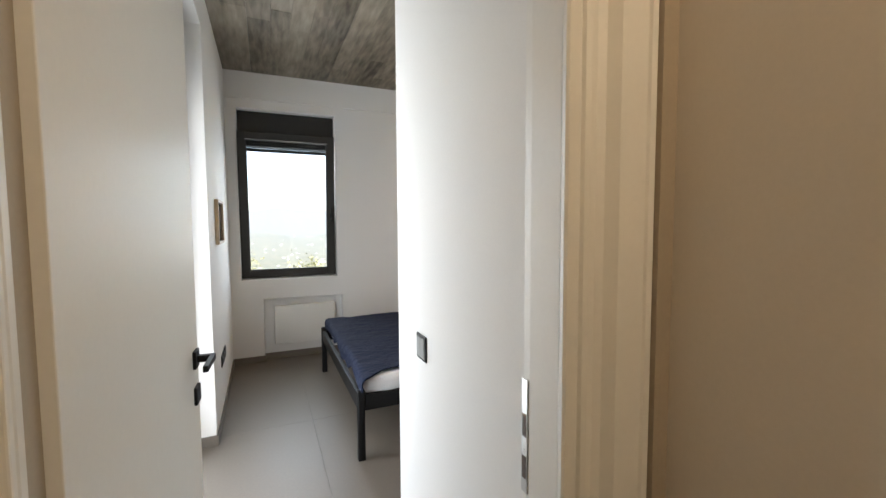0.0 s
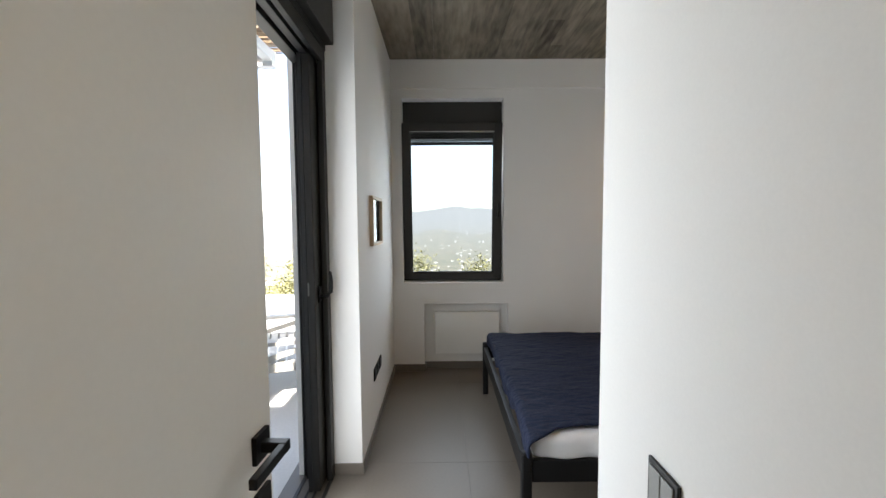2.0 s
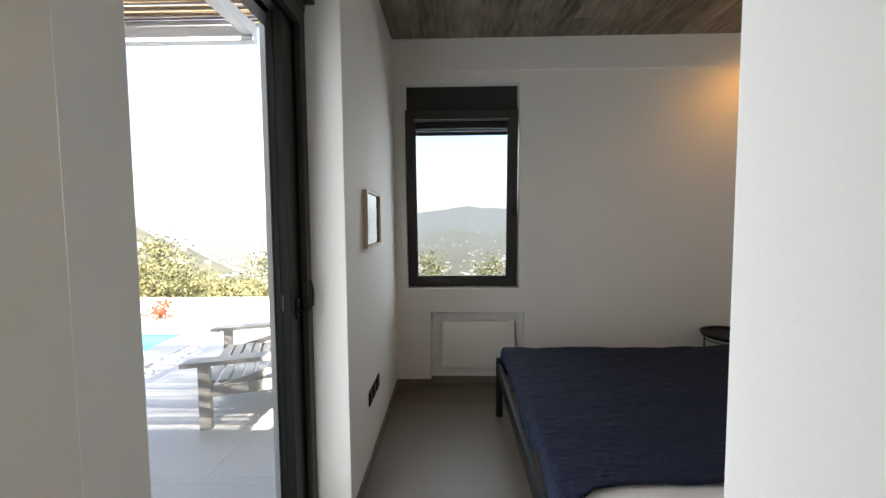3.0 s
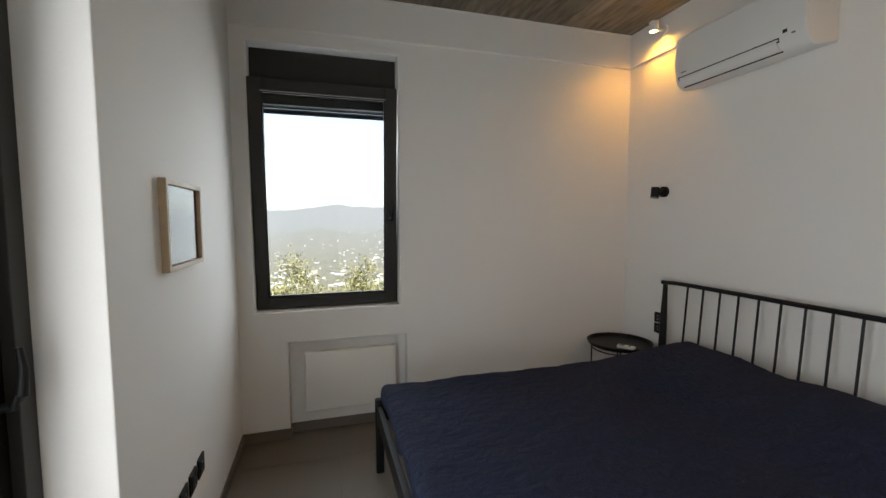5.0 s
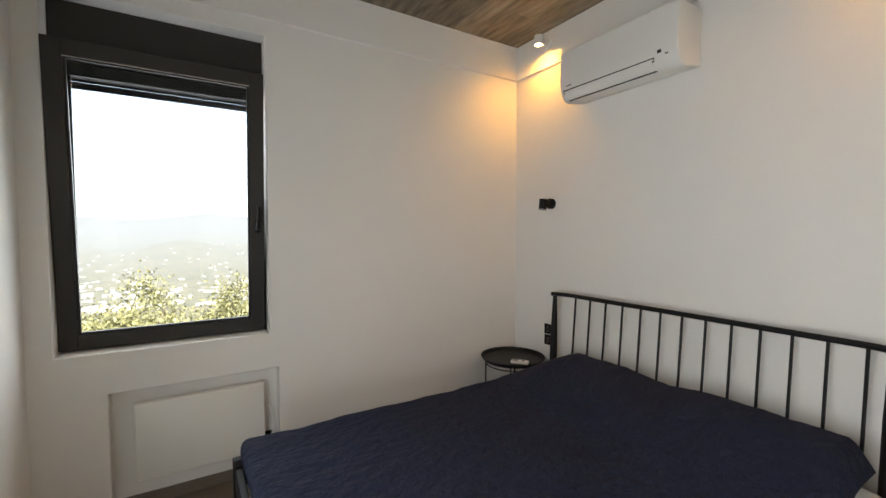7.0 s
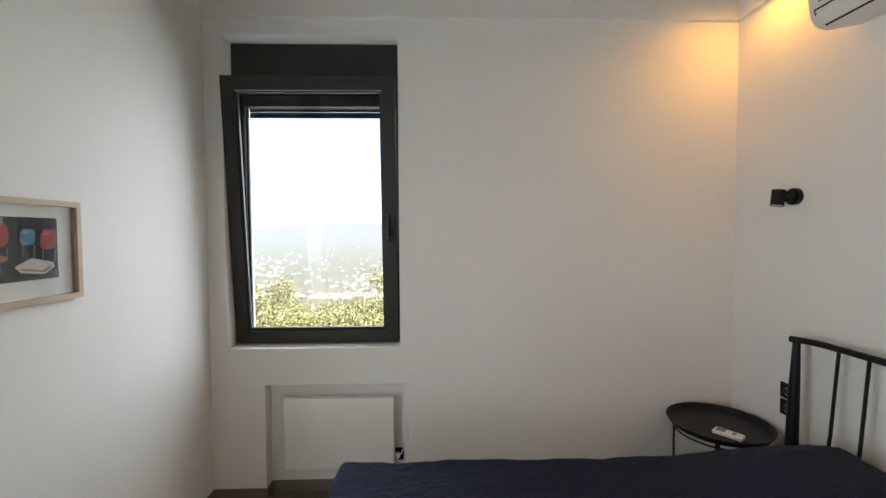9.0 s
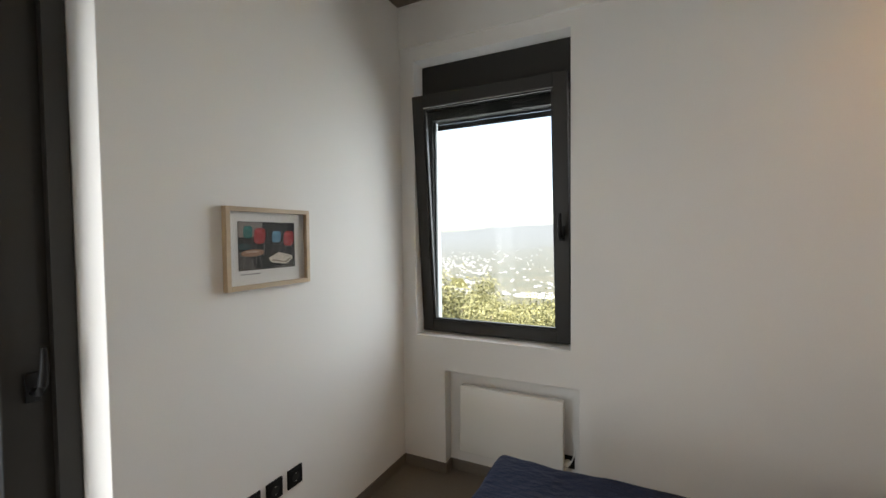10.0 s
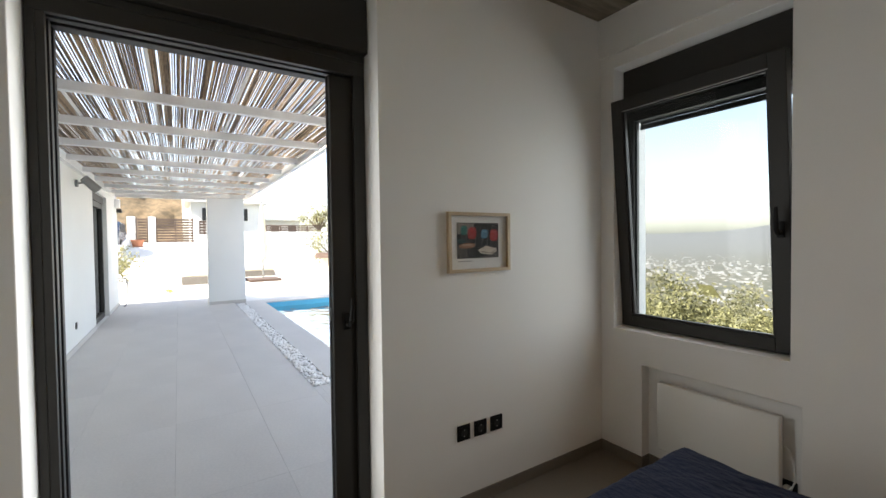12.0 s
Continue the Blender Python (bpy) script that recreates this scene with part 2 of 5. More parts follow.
def cells(name, xs, ys, zs, solid, mat, label, category="wall", bevel=0.004):
    """A wall from a grid of cells: only its outer skin is made."""
    bm = bmesh.new()
    nodes = {}

    def node(i, j, k):
        if (i, j, k) not in nodes:
            nodes[i, j, k] = bm.verts.new((xs[i], ys[j], zs[k]))
        return nodes[i, j, k]

    def full(i, j, k):
        inside = 0 <= i < len(xs) - 1 and 0 <= j < len(ys) - 1 and 0 <= k < len(zs) - 1
        return inside and solid((xs[i] + xs[i + 1]) / 2, (ys[j] + ys[j + 1]) / 2, (zs[k] + zs[k + 1]) / 2)

    for i in range(len(xs) - 1):
        for j in range(len(ys) - 1):
            for k in range(len(zs) - 1):
                if not full(i, j, k):
                    continue
                for d, q in (((-1, 0, 0), ((0, 0, 0), (0, 0, 1), (0, 1, 1), (0, 1, 0))), ((1, 0, 0), ((1, 0, 0), (1, 1, 0), (1, 1, 1), (1, 0, 1))),
                             ((0, -1, 0), ((0, 0, 0), (1, 0, 0), (1, 0, 1), (0, 0, 1))), ((0, 1, 0), ((0, 1, 0), (0, 1, 1), (1, 1, 1), (1, 1, 0))),
                             ((0, 0, -1), ((0, 0, 0), (0, 1, 0), (1, 1, 0), (1, 0, 0))), ((0, 0, 1), ((0, 0, 1), (1, 0, 1), (1, 1, 1), (0, 1, 1)))):
                    if not full(i + d[0], j + d[1], k + d[2]):
                        bm.faces.new([node(i + a, j + b, k + c) for a, b, c in q])
    if bevel:
        bm.normal_update()
        es = [e for e in bm.edges if len(e.link_faces) == 2 and e.calc_face_angle(0) > 0.5]
        bmesh.ops.bevel(bm, geom=es, offset=bevel, segments=2, affect="EDGES", profile=0.5)
    return tagged(part(name, bm, mat), label, category, kind="structure")


# ---- the bedroom's shell ----
TOP = 2.852
NORTH, EAST, SOUTH = 4.59, 2.88, 1.617
DOOR_Y, DOOR_TOP = (1.77, 2.985), 2.58
WIN_X, WIN_Z = (0.095, 1.025), (0.838, 2.515)
NICHE_X, NICHE_Z = (0.288, 1.07), 0.634

cells("wall_west", [-0.355, 0.0], [0.76, DOOR_Y[0], DOOR_Y[1], 4.95], [-0.06, -0.01, DOOR_TOP, 3.1],
      lambda x, y, z: not (DOOR_Y[0] < y < DOOR_Y[1] and -0.01 < z < DOOR_TOP), PAINT, "white painted wall with the terrace door opening")
cells("wall_north", [-0.03, WIN_X[0], NICHE_X[0], WIN_X[1], NICHE_X[1], 3.1], [NORTH - 0.018, NORTH, 4.665, 4.95], [-0.06, -0.01, NICHE_Z, WIN_Z[0], WIN_Z[1], 2.6, 3.1],
      lambda x, y, z: not (WIN_X[0] < x < WIN_X[1] and WIN_Z[0] < z < WIN_Z[1]) and not (NICHE_X[0] < x < NICHE_X[1] and -0.01 < z < NICHE_Z and y < 4.665) and (y > NORTH or z > 2.6),
      PAINT, "white painted wall with a window and a heater niche")
cells("wall_east", [EAST - 0.018, EAST, 3.09], [1.5, NORTH + 0.03], [-0.06, 2.6, 3.09], lambda x, y, z: x > EAST or z > 2.6, PAINT, "white painted wall behind the bed")
cells("wall_south", [0.779, 0.92, 3.1], [0.76, 1.45, SOUTH], [-0.06, 3.1], lambda x, y, z: x < 0.92 or y > 1.45, PAINT, "white painted wall beside the entrance")

# the ceiling shows the boards it was cast in
bm = bmesh.new()
x = -0.05
rng = random.Random(5)
while x < 3.0:
    w = rng.uniform(0.1, 0.16)
    y = 0.6
    while y < 4.75:
        l = rng.uniform(2.6, 4.4)
        box(bm, (x, y, TOP - rng.uniform(0, 0.003)), (x + w - 0.002, min(y + l, 4.75) - 0.002, TOP + 0.03))
        y += l
    x += w
tagged(part("ceiling", bm, CONCRETE), "board-marked brown grey concrete ceiling", "ceiling", kind="structure")
bar("roof_slab", (-0.42, 0.6, TOP + 0.034), (3.12, 4.97, 3.25), ROOF)
tagged(bpy.data.objects["roof_slab"], "flat concrete roof slab", "roof", kind="structure")
bar("cornice_line", (0.0, NORTH - 0.026, TOP - 0.012), (EAST - 0.02, NORTH - 0.018, TOP - 0.002), PAINT)
tagged(bpy.data.objects["cornice_line"], "thin shadow bead under the concrete ceiling", "trim", kind="structure")

# skirting
SK = 0.065
for name, lo, hi in (("baseboard", (0.0, DOOR_Y[1] + 0.002, 0.0), (0.009, NORTH, SK)), ("baseboard", (-0.155, DOOR_Y[1] - 0.009, 0.0), (0.009, DOOR_Y[1], SK)),
                     ("baseboard", (0.009, NORTH - 0.009, 0.0), (NICHE_X[0], NORTH, SK)), ("baseboard", (NICHE_X[0] + 0.009, 4.656, 0.0), (NICHE_X[1] - 0.009, 4.665, SK)),
                     ("baseboard", (NICHE_X[0], NORTH - 0.009, 0.0), (NICHE_X[0] + 0.009, 4.665, SK)), ("baseboard", (NICHE_X[1] - 0.009, NORTH - 0.009, 0.0), (NICHE_X[1], 4.665, SK)),
                     ("baseboard", (NICHE_X[1], NORTH - 0.009, 0.0), (EAST, NORTH, SK)), ("baseboard", (EAST - 0.009, SOUTH, 0.0), (EAST, NORTH - 0.009, SK)),
                     ("baseboard", (0.779, SOUTH, 0.0), (EAST - 0.009, SOUTH + 0.009, SK)), ("baseboard", (0.77, 0.85, 0.0), (0.779, SOUTH + 0.009, SK)),
                     ("baseboard", (0.0, 0.8, 0.0), (0.009, DOOR_Y[0], SK))):
    tagged(bar(name, lo, hi, TILE, bevel=0.002), "grey tile skirting along the wall", "baseboard", kind="structure")

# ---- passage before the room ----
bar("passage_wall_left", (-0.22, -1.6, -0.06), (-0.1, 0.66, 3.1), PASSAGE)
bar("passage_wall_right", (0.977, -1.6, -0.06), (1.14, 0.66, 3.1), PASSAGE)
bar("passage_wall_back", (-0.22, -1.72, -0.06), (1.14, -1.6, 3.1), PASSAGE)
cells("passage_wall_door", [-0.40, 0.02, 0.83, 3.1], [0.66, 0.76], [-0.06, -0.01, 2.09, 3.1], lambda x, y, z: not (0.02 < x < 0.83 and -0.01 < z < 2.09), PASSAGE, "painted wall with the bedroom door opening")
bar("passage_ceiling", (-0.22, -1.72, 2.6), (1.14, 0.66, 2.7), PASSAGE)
for n in ("left", "right", "back"):
    tagged(bpy.data.objects["passage_wall_" + n], "warm lit painted passage wall", "wall", kind="structure")
tagged(bpy.data.objects["passage_ceiling"], "plain passage ceiling", "ceiling", kind="structure")


def extruded(name, outline, z0, z1, mat, parent=None, label=""):
    """A moulding of constant section, standing upright."""
    bm = bmesh.new()
    low = [bm.verts.new((x, y, z0)) for x, y in outline]
    top = [bm.verts.new((x, y, z1)) for x, y in outline]
    n = len(outline)
    for k in range(n):
        bm.faces.new((low[k], low[(k + 1) % n], top[(k + 1) % n], top[k]))
    bm.faces.new(low[::-1])
    bm.faces.new(top)
    return part(name, bm, mat, parent, label)


def door_frame(name, label):
    t = thing(name, (0.42, 0.7, 0), label, "door frame", kind="structure")
    # latch side: flat jamb with a quirk near the room, moulded casing, fillet coloured dark for the shadow against the
    # side wall
    extruded("jamb", [(0.779, 0.757), (0.772, 0.757), (0.770, 0.755), (0.7685, 0.733), (0.7675, 0.732), (0.770, 0.652), (0.83, 0.652), (0.83, 0.757)], 0, 2.09, DOOR_PAINT, t)
    extruded("casing", [(0.7747, 0.6515), (0.7681, 0.648), (0.7670, 0.638), (0.7714, 0.633), (0.7902, 0.631), (0.7990, 0.646), (0.8078, 0.647), (0.8112, 0.64), (0.8211, 0.637), (0.8299, 0.649),
                        (0.8432, 0.648), (0.8564, 0.64), (0.8652, 0.626), (0.8697, 0.619), (0.9050, 0.61), (0.9160, 0.607), (0.9193, 0.613), (0.9238, 0.606), (0.9337, 0.603), (0.9370, 0.606), (0.9370, 0.6515)], 0, 2.13, DOOR_PAINT, t)
    bar("fillet", (0.940, 0.597, 0), (0.9765, 0.655, 2.6), SHADE_TAUPE, t, "fillet coloured taupe to stand for shade")
    # hinge side: stop, rebate and casing; the rebate's shade is put into its colour
    bar("jamb", (0.02, 0.655, 0), (0.042, 0.768, 2.09), SHADE_TAUPE, t, "rebate behind the leaf, coloured taupe for its shade", bevel=0.002)
    extruded("stop", [(0.0425, 0.652), (0.056, 0.652), (0.058, 0.655), (0.058, 0.668), (0.055, 0.672), (0.052, 0.673), (0.050, 0.680), (0.0425, 0.680)], 0, 2.055, DOOR_PAINT, t)
    bar("casing", (-0.095, 0.638, 0), (0.058, 0.6515, 2.13), DOOR_PAINT, t, bevel=0.003)
    bar("bead", (-0.06, 0.632, 0), (-0.045, 0.638, 2.13), DOOR_PAINT, t, bevel=0.002)
    bar("head", (0.0645, 0.655, 2.055), (0.767, 0.757, 2.09), DOOR_PAINT, t, bevel=0.003)
    bar("head_casing", (0.0645, 0.632, 2.055), (0.7665, 0.651, 2.13), DOOR_PAINT, t, bevel=0.003)
    # strike plate in the jamb
    plate = bar("strike_plate", (0.7660, 0.737, 0.86), (0.7696, 0.757, 1.09), STEEL, t, "steel strike plate with two slots", bevel=0.0012)
    for z in (0.975, 0.89):
        bar("slot", (0.7648, 0.741, z), (0.7659, 0.753, z + 0.045), SLAT, plate)
    rod("screw", (0.7650, 0.747, 0.945), (0.7659, 0.747, 0.945), 0.0045, STEEL, plate)
    return t


door_frame("door_frame", "cream painted moulded frame of the bedroom door")


def bedroom_door():
    """Leaf swung about 87 degrees into the room."""
    t = thing("door_1", (0.061, 0.745, 0), "open cream flush door with black lever handle", "door", kind="structure")
    turn = Matrix.Translation((0.061, 0.745, 0)) @ pose(0, 0, 0, 0, 0, -3.4)

    def placed(name, bm, mat, label="", parent=None, smooth=False):
        bmesh.ops.transform(bm, matrix=turn, verts=bm.verts)
        return part(name, bm, mat, parent or t, label, smooth)

    bm = bmesh.new()
    box(bm, (-0.042, 0.0, 0.006), (0.0, 0.797, 2.05), 0.002)
    leaf = placed("leaf", bm, DOOR_PAINT)
    bm = bmesh.new()
    box(bm, (-0.032, 0.797, 0.88), (-0.01, 0.799, 1.1), 0.0008)
    placed("lock_front", bm, STEEL, "steel lock front")
    for side in (1, -1):
        x0 = 0.0 if side > 0 else -0.042
        for z, n in ((0.995, "rosette"), (0.887, "key_rosette")):
            bm = bmesh.new()
            box(bm, (min(x0, x0 + side * 0.009), 0.722, z - 0.026), (max(x0, x0 + side * 0.009), 0.774, z + 0.026), 0.0015)
            placed(n, bm, BLACK, "black square plate")
        bm = bmesh.new()
        a, b = sorted((x0 + side * 0.009, x0 + side * 0.056))
        if side < 0:
            a, b = x0 - 0.028, x0 - 0.009
        box(bm, (a, 0.738, 0.985), (b, 0.758, 1.005), 0.002)
        c, d = sorted((x0 + side * 0.056, x0 + side * 0.042)) if side > 0 else (x0 - 0.034, x0 - 0.022)
        box(bm, (c, 0.632, 0.986), (d, 0.758, 1.004), 0.002)
        placed("lever", bm, BLACK, "black square lever handle")
    for z in (0.25, 1.8):
        bm = bmesh.new()
        cyl(bm, (0.004, -0.004, z), (0.004, -0.004, z + 0.09), 0.007, seg=12)
        placed("hinge", bm, STEEL, smooth=True)
    return t


bedroom_door()


def light_switch(name, origin, normal_x, label):
    t = thing(name, origin, label, "light switch")
    x, y, z = origin
    s = normal_x
    lo, hi = sorted((x, x + s * 0.006))
    bar("frame", (lo, y - 0.042, z - 0.042), (hi, y + 0.042, z + 0.042), BLACK, t, bevel=0.002)
    lo, hi = sorted((x + s * 0.006, x + s * 0.009))
    bar("rocker", (lo, y - 0.033, z - 0.033), (hi, y - 0.001, z + 0.033), LAMP_GREY, t, "glossy dark rocker", bevel=0.0015)
    bar("rocker", (lo, y + 0.001, z - 0.033), (hi, y + 0.033, z + 0.033), LAMP_GREY, t, "glossy dark rocker", bevel=0.0015)
    return t


light_switch("light_switch", (0.779, 1.352, 0.985), -1, "black double rocker light switch on the white wall")


def socket(name, c, axis, sign, size, label, group=""):
    """A flush black socket plate with its round well and earth clips; axis is the wall's normal."""
    t = thing(name, c, label, "socket", group)
    h = size / 2

    def at(u, v, d):
        return (c[0] + sign * d, c[1] + u, c[2] + v) if axis == "x" else (c[0] + u, c[1] + sign * d, c[2] + v)

    def slab(n, u0, v0, u1, v1, d0, d1, mat, bevel=0.0):
        a, b = at(u0, v0, d0), at(u1, v1, d1)
        return bar(n, [min(p, q) for p, q in zip(a, b)], [max(p, q) for p, q in zip(a, b)], mat, t, bevel=bevel)

    slab("plate", -h, -h, h, h, 0, 0.008, BLACK, 0.002)
    slab("insert", -h * 0.78, -h * 0.78, h * 0.78, h * 0.78, 0.008, 0.0105, BLACK, 0.001)
    bm = bmesh.new()
    cyl(bm, at(0, 0, 0.0105), at(0, 0, 0.0112), h * 0.5, seg=20)
    part("well", bm, ALU_DARK, t, "", True)
    for v in (-0.4, 0.4):
        slab("earth_clip", -0.003, h * v - 0.002, 0.003, h * v + 0.002, 0.0112, 0.0125, STEEL)
    return t


for i in range(3):
    socket("wall_socket", (0.0, 3.443 + i * 0.111, 0.405), "x", 1, 0.082, "flush black socket plate low on the white wall", "sockets under the picture")
for z in (0.625, 0.705):
    socket("wall_socket", (EAST, 4.222, z), "x", -1, 0.074, "flush black plate beside the bed", "sockets beside the bed")
socket("wall_socket", (1.0, 4.665, 0.205), "y", -1, 0.07, "black socket in the heater niche", "sockets in the niche")


# ---- window ----
def window():
    t = thing("window_1", (0.56, 4.7, WIN_Z[0]), "anthracite aluminium window tilted open with roller shutter box", "window", kind="structure")
    x0, x1, z0, z1 = WIN_X[0] + 0.003, WIN_X[1] - 0.003, WIN_Z[0] + 0.006, 2.235
    y0, y1 = 4.70, 4.775
    # shutter box above
    bm = bmesh.new()
    box(bm, (x0, 4.693, 2.245), (x1, 4.86, WIN_Z[1] - 0.003), 0.003)
    part("shutter_box", bm, ALU, t)
    bar("shutter_box_lip", (x0, 4.689, 2.238), (x1, 4.86, 2.2445), ALU_DARK, t)
    # fixed frame
    w = 0.06
    bar("window_frame", (x0, y0 + 0.012, z0), (x0 + w, y1, z1), ALU, t, bevel=0.003)
    bar("window_frame", (x1 - 0.034, y0 + 0.012, z0), (x1, y1, z1), ALU, t, bevel=0.003)
    bar("window_frame", (x0 + w, y0 + 0.012, z0), (x1 - 0.034, y1, z0 + w), ALU, t, bevel=0.003)
    bar("window_frame", (x0 + w, y0 + 0.012, z1 - w), (x1 - 0.034, y1, z1), ALU, t, bevel=0.003)
    bar("gasket", (x0 + w, y0 + 0.03, z0 + w), (x0 + w + 0.012, y0 + 0.045, z1 - w), ALU_DARK, t)
    # the shutter's last slats, hanging a hand below the box
    for k in range(3):
        bm = bmesh.new()
        box(bm, (x0 + 0.05, 4.80, 2.135 + k * 0.036), (x1 - 0.05, 4.81, 2.135 + k * 0.036 + 0.034), 0.003)
        part("shutter_slat", bm, ALU, t)
    # sash, hinged below and leaning in at its head
    tilt = Matrix.Translation((0, 4.705, z0)) @ pose(0, 0, 0, 4.9) @ Matrix.Translation((0, -4.705, -z0))
    s0, s1, b, h = x0 - 0.001, x1 - 0.012, z0 + 0.004, 2.298
    f = 0.072

    def sash(name, lo, hi, mat, label="", bevel=0.003):
        bm = bmesh.new()
        box(bm, lo, hi, bevel)
        bmesh.ops.transform(bm, matrix=tilt, verts=bm.verts)
        return part(name, bm, mat, t, label)

    ya, yb = 4.682, 4.742
    sash("sash_stile", (s0, ya, b), (s0 + f, yb, h), ALU)
    sash("sash_stile", (s1 - f, ya, b), (s1, yb, h), ALU)
    sash("sash_rail", (s0 + f, ya, b), (s1 - f, yb, b + f), ALU)
    sash("sash_rail", (s0 + f, ya, h - f), (s1 - f, yb, h), ALU)
    for lo, hi in (((s0 + f, ya + 0.012, b + f), (s0 + f + 0.012, ya + 0.03, h - f)), ((s1 - f - 0.012, ya + 0.012, b + f), (s1 - f, ya + 0.03, h - f)),
                   ((s0 + f + 0.012, ya + 0.012, b + f), (s1 - f - 0.012, ya + 0.03, b + f + 0.012)), ((s0 + f + 0.012, ya + 0.012, h - f - 0.012), (s1 - f - 0.012, ya + 0.03, h - f))):
        sash("glazing_bead", lo, hi, ALU_DARK, bevel=0.001)
    sash("edge_strip", (s0 + f, ya + 0.006, h - f - 0.004), (s1 - f, ya + 0.011, h - f - 0.0005), STEEL, "thin bright edge strip", 0.0)
    pane = sash("pane", (s0 + f + 0.004, ya + 0.031, b + f + 0.004), (s1 - f - 0.004, ya + 0.037, h - f - 0.004), GLASS, "clear glass", 0.0)
    pane.visible_shadow = False
    # handle on the stile
    bm = bmesh.new()
    hx = s1 - f / 2
    box(bm, (hx - 0.016, ya - 0.012, 1.42), (hx + 0.016, ya, 1.50), 0.004)
    tube(bm, [(hx, ya - 0.01, 1.445), (hx, ya - 0.045, 1.447), (hx, ya - 0.058, 1.465), (hx, ya - 0.060, 1.51), (hx, ya - 0.055, 1.57)], [0.012, 0.012, 0.0125, 0.011, 0.008], 12)
    bmesh.ops.transform(bm, matrix=tilt, verts=bm.verts)
    part("handle", bm, BLACK, t, "black lever handle", True)
    bm = bmesh.new()
    cyl(bm, (s0 - 0.002, 4.69, z0 + 0.005), (s0 - 0.002, 4.69, z0 + 0.085), 0.009)
    part("hinge", bm, BLACK, t, "", True)
    bar("stay_arm", (x1 - 0.02, 4.62, 2.24), (x1 - 0.012, 4.72, 2.255), BLACK, t)
    bar("window_sill", (WIN_X[0], 4.775, WIN_Z[0] - 0.02), (WIN_X[1], 5.0, WIN_Z[0] + 0.006), PLASTER, t, "pale outer sill")
    return t


window()


# ---- terrace door ----
def terrace_door():
    t = thing("door_2", (-0.24, 2.38, 0), "anthracite sliding door pushed open with shutter box", "door", kind="structure")
    a, b = DOOR_Y
    top = 2.225
    bm = bmesh.new()
    box(bm, (-0.30, a + 0.003, 2.322), (-0.107, b - 0.003, DOOR_TOP - 0.003), 0.003)
    part("shutter_box", bm, ALU, t)
    bar("shutter_box_lid", (-0.32, a + 0.003, 2.29), (-0.15, b - 0.003, 2.3215), ALU, t, bevel=0.002)
    # head with its running channels; outer rails coloured darker to stand for their shade
    for x0, x1 in ((-0.182, -0.155), (-0.235, -0.2), (-0.318, -0.262)):
        bar("head_rail", (x0, a + 0.003, top), (x1, b - 0.003, 2.29), ALU if x0 > -0.2 else ALU_DARK, t, bevel=0.002)
    bar("head_channel", (-0.317, a + 0.003, top + 0.03), (-0.156, b - 0.003, top + 0.034), ALU_DARK, t)
    # latch side
    bar("jamb", (-0.318, a + 0.003, 0.0), (-0.155, a + 0.03, top), ALU, t, bevel=0.002)
    # outer ribs take the darker colour in place of shade
    for x0, x1 in ((-0.182, -0.157), (-0.25, -0.215), (-0.318, -0.285)):
        bar("jamb_rib", (x0, a + 0.03, 0.0), (x1, a + 0.055, top), ALU if x0 > -0.2 else ALU_DARK, t, bevel=0.002)
    bar("jamb_seal", (-0.212, a + 0.031, 0.0), (-0.185, a + 0.036, top), ALU_DARK, t)
    for z in (0.98, 1.05, 1.12):
        bar("keeper", (-0.21, a + 0.037, z), (-0.19, a + 0.046, z + 0.04), STEEL, t, "steel lock keeper", 0.002)
    # pocket side: jamb, channel fins and the leading stile with its handle
    bar("jamb", (-0.182, 2.925, 0.0), (-0.155, b - 0.003, top), ALU, t, bevel=0.002)
    for x0, x1, y0 in ((-0.258, -0.252, 2.90), (-0.278, -0.268, 2.925), (-0.298, -0.29, 2.945), (-0.318, -0.31, 2.957)):
        bar("channel_fin", (x0, y0, 0.0), (x1, b - 0.003, top), ALU, t, bevel=0.001)
    bar("pocket_back", (-0.317, b - 0.02, 0.0), (-0.185, b - 0.004, top), ALU_DARK, t)
    stile = bar("sliding_stile", (-0.246, 2.82, 0.012), (-0.19, 2.952, top - 0.004), ALU, t, bevel=0.004)
    bar("stile_groove", (-0.2465, 2.816, 0.012), (-0.226, 2.82, top - 0.004), ALU_DARK, t)
    bm = bmesh.new()
    box(bm, (-0.19, 2.868, 0.99), (-0.178, 2.902, 1.075), 0.004)
    tube(bm, [(-0.178, 2.885, 1.02), (-0.145, 2.885, 1.022), (-0.128, 2.888, 1.045), (-0.125, 2.892, 1.1), (-0.131, 2.894, 1.15)], [0.011, 0.011, 0.012, 0.010, 0.007], 10)
    part("handle", bm, BLACK, stile, "black curved pull handle", True)
    bar("lock_plate", (-0.224, 2.8145, 1.035), (-0.216, 2.8175, 1.10), LAMP_GREY, stile, "steel lock plate", 0.001)
    # floor track
    for x0, x1 in ((-0.318, -0.30), (-0.26, -0.252), (-0.222, -0.212), (-0.172, -0.155)):
        bar("floor_track", (x0, a, 0.0), (x1, b, 0.008), ALU, t)
    return t


terrace_door()


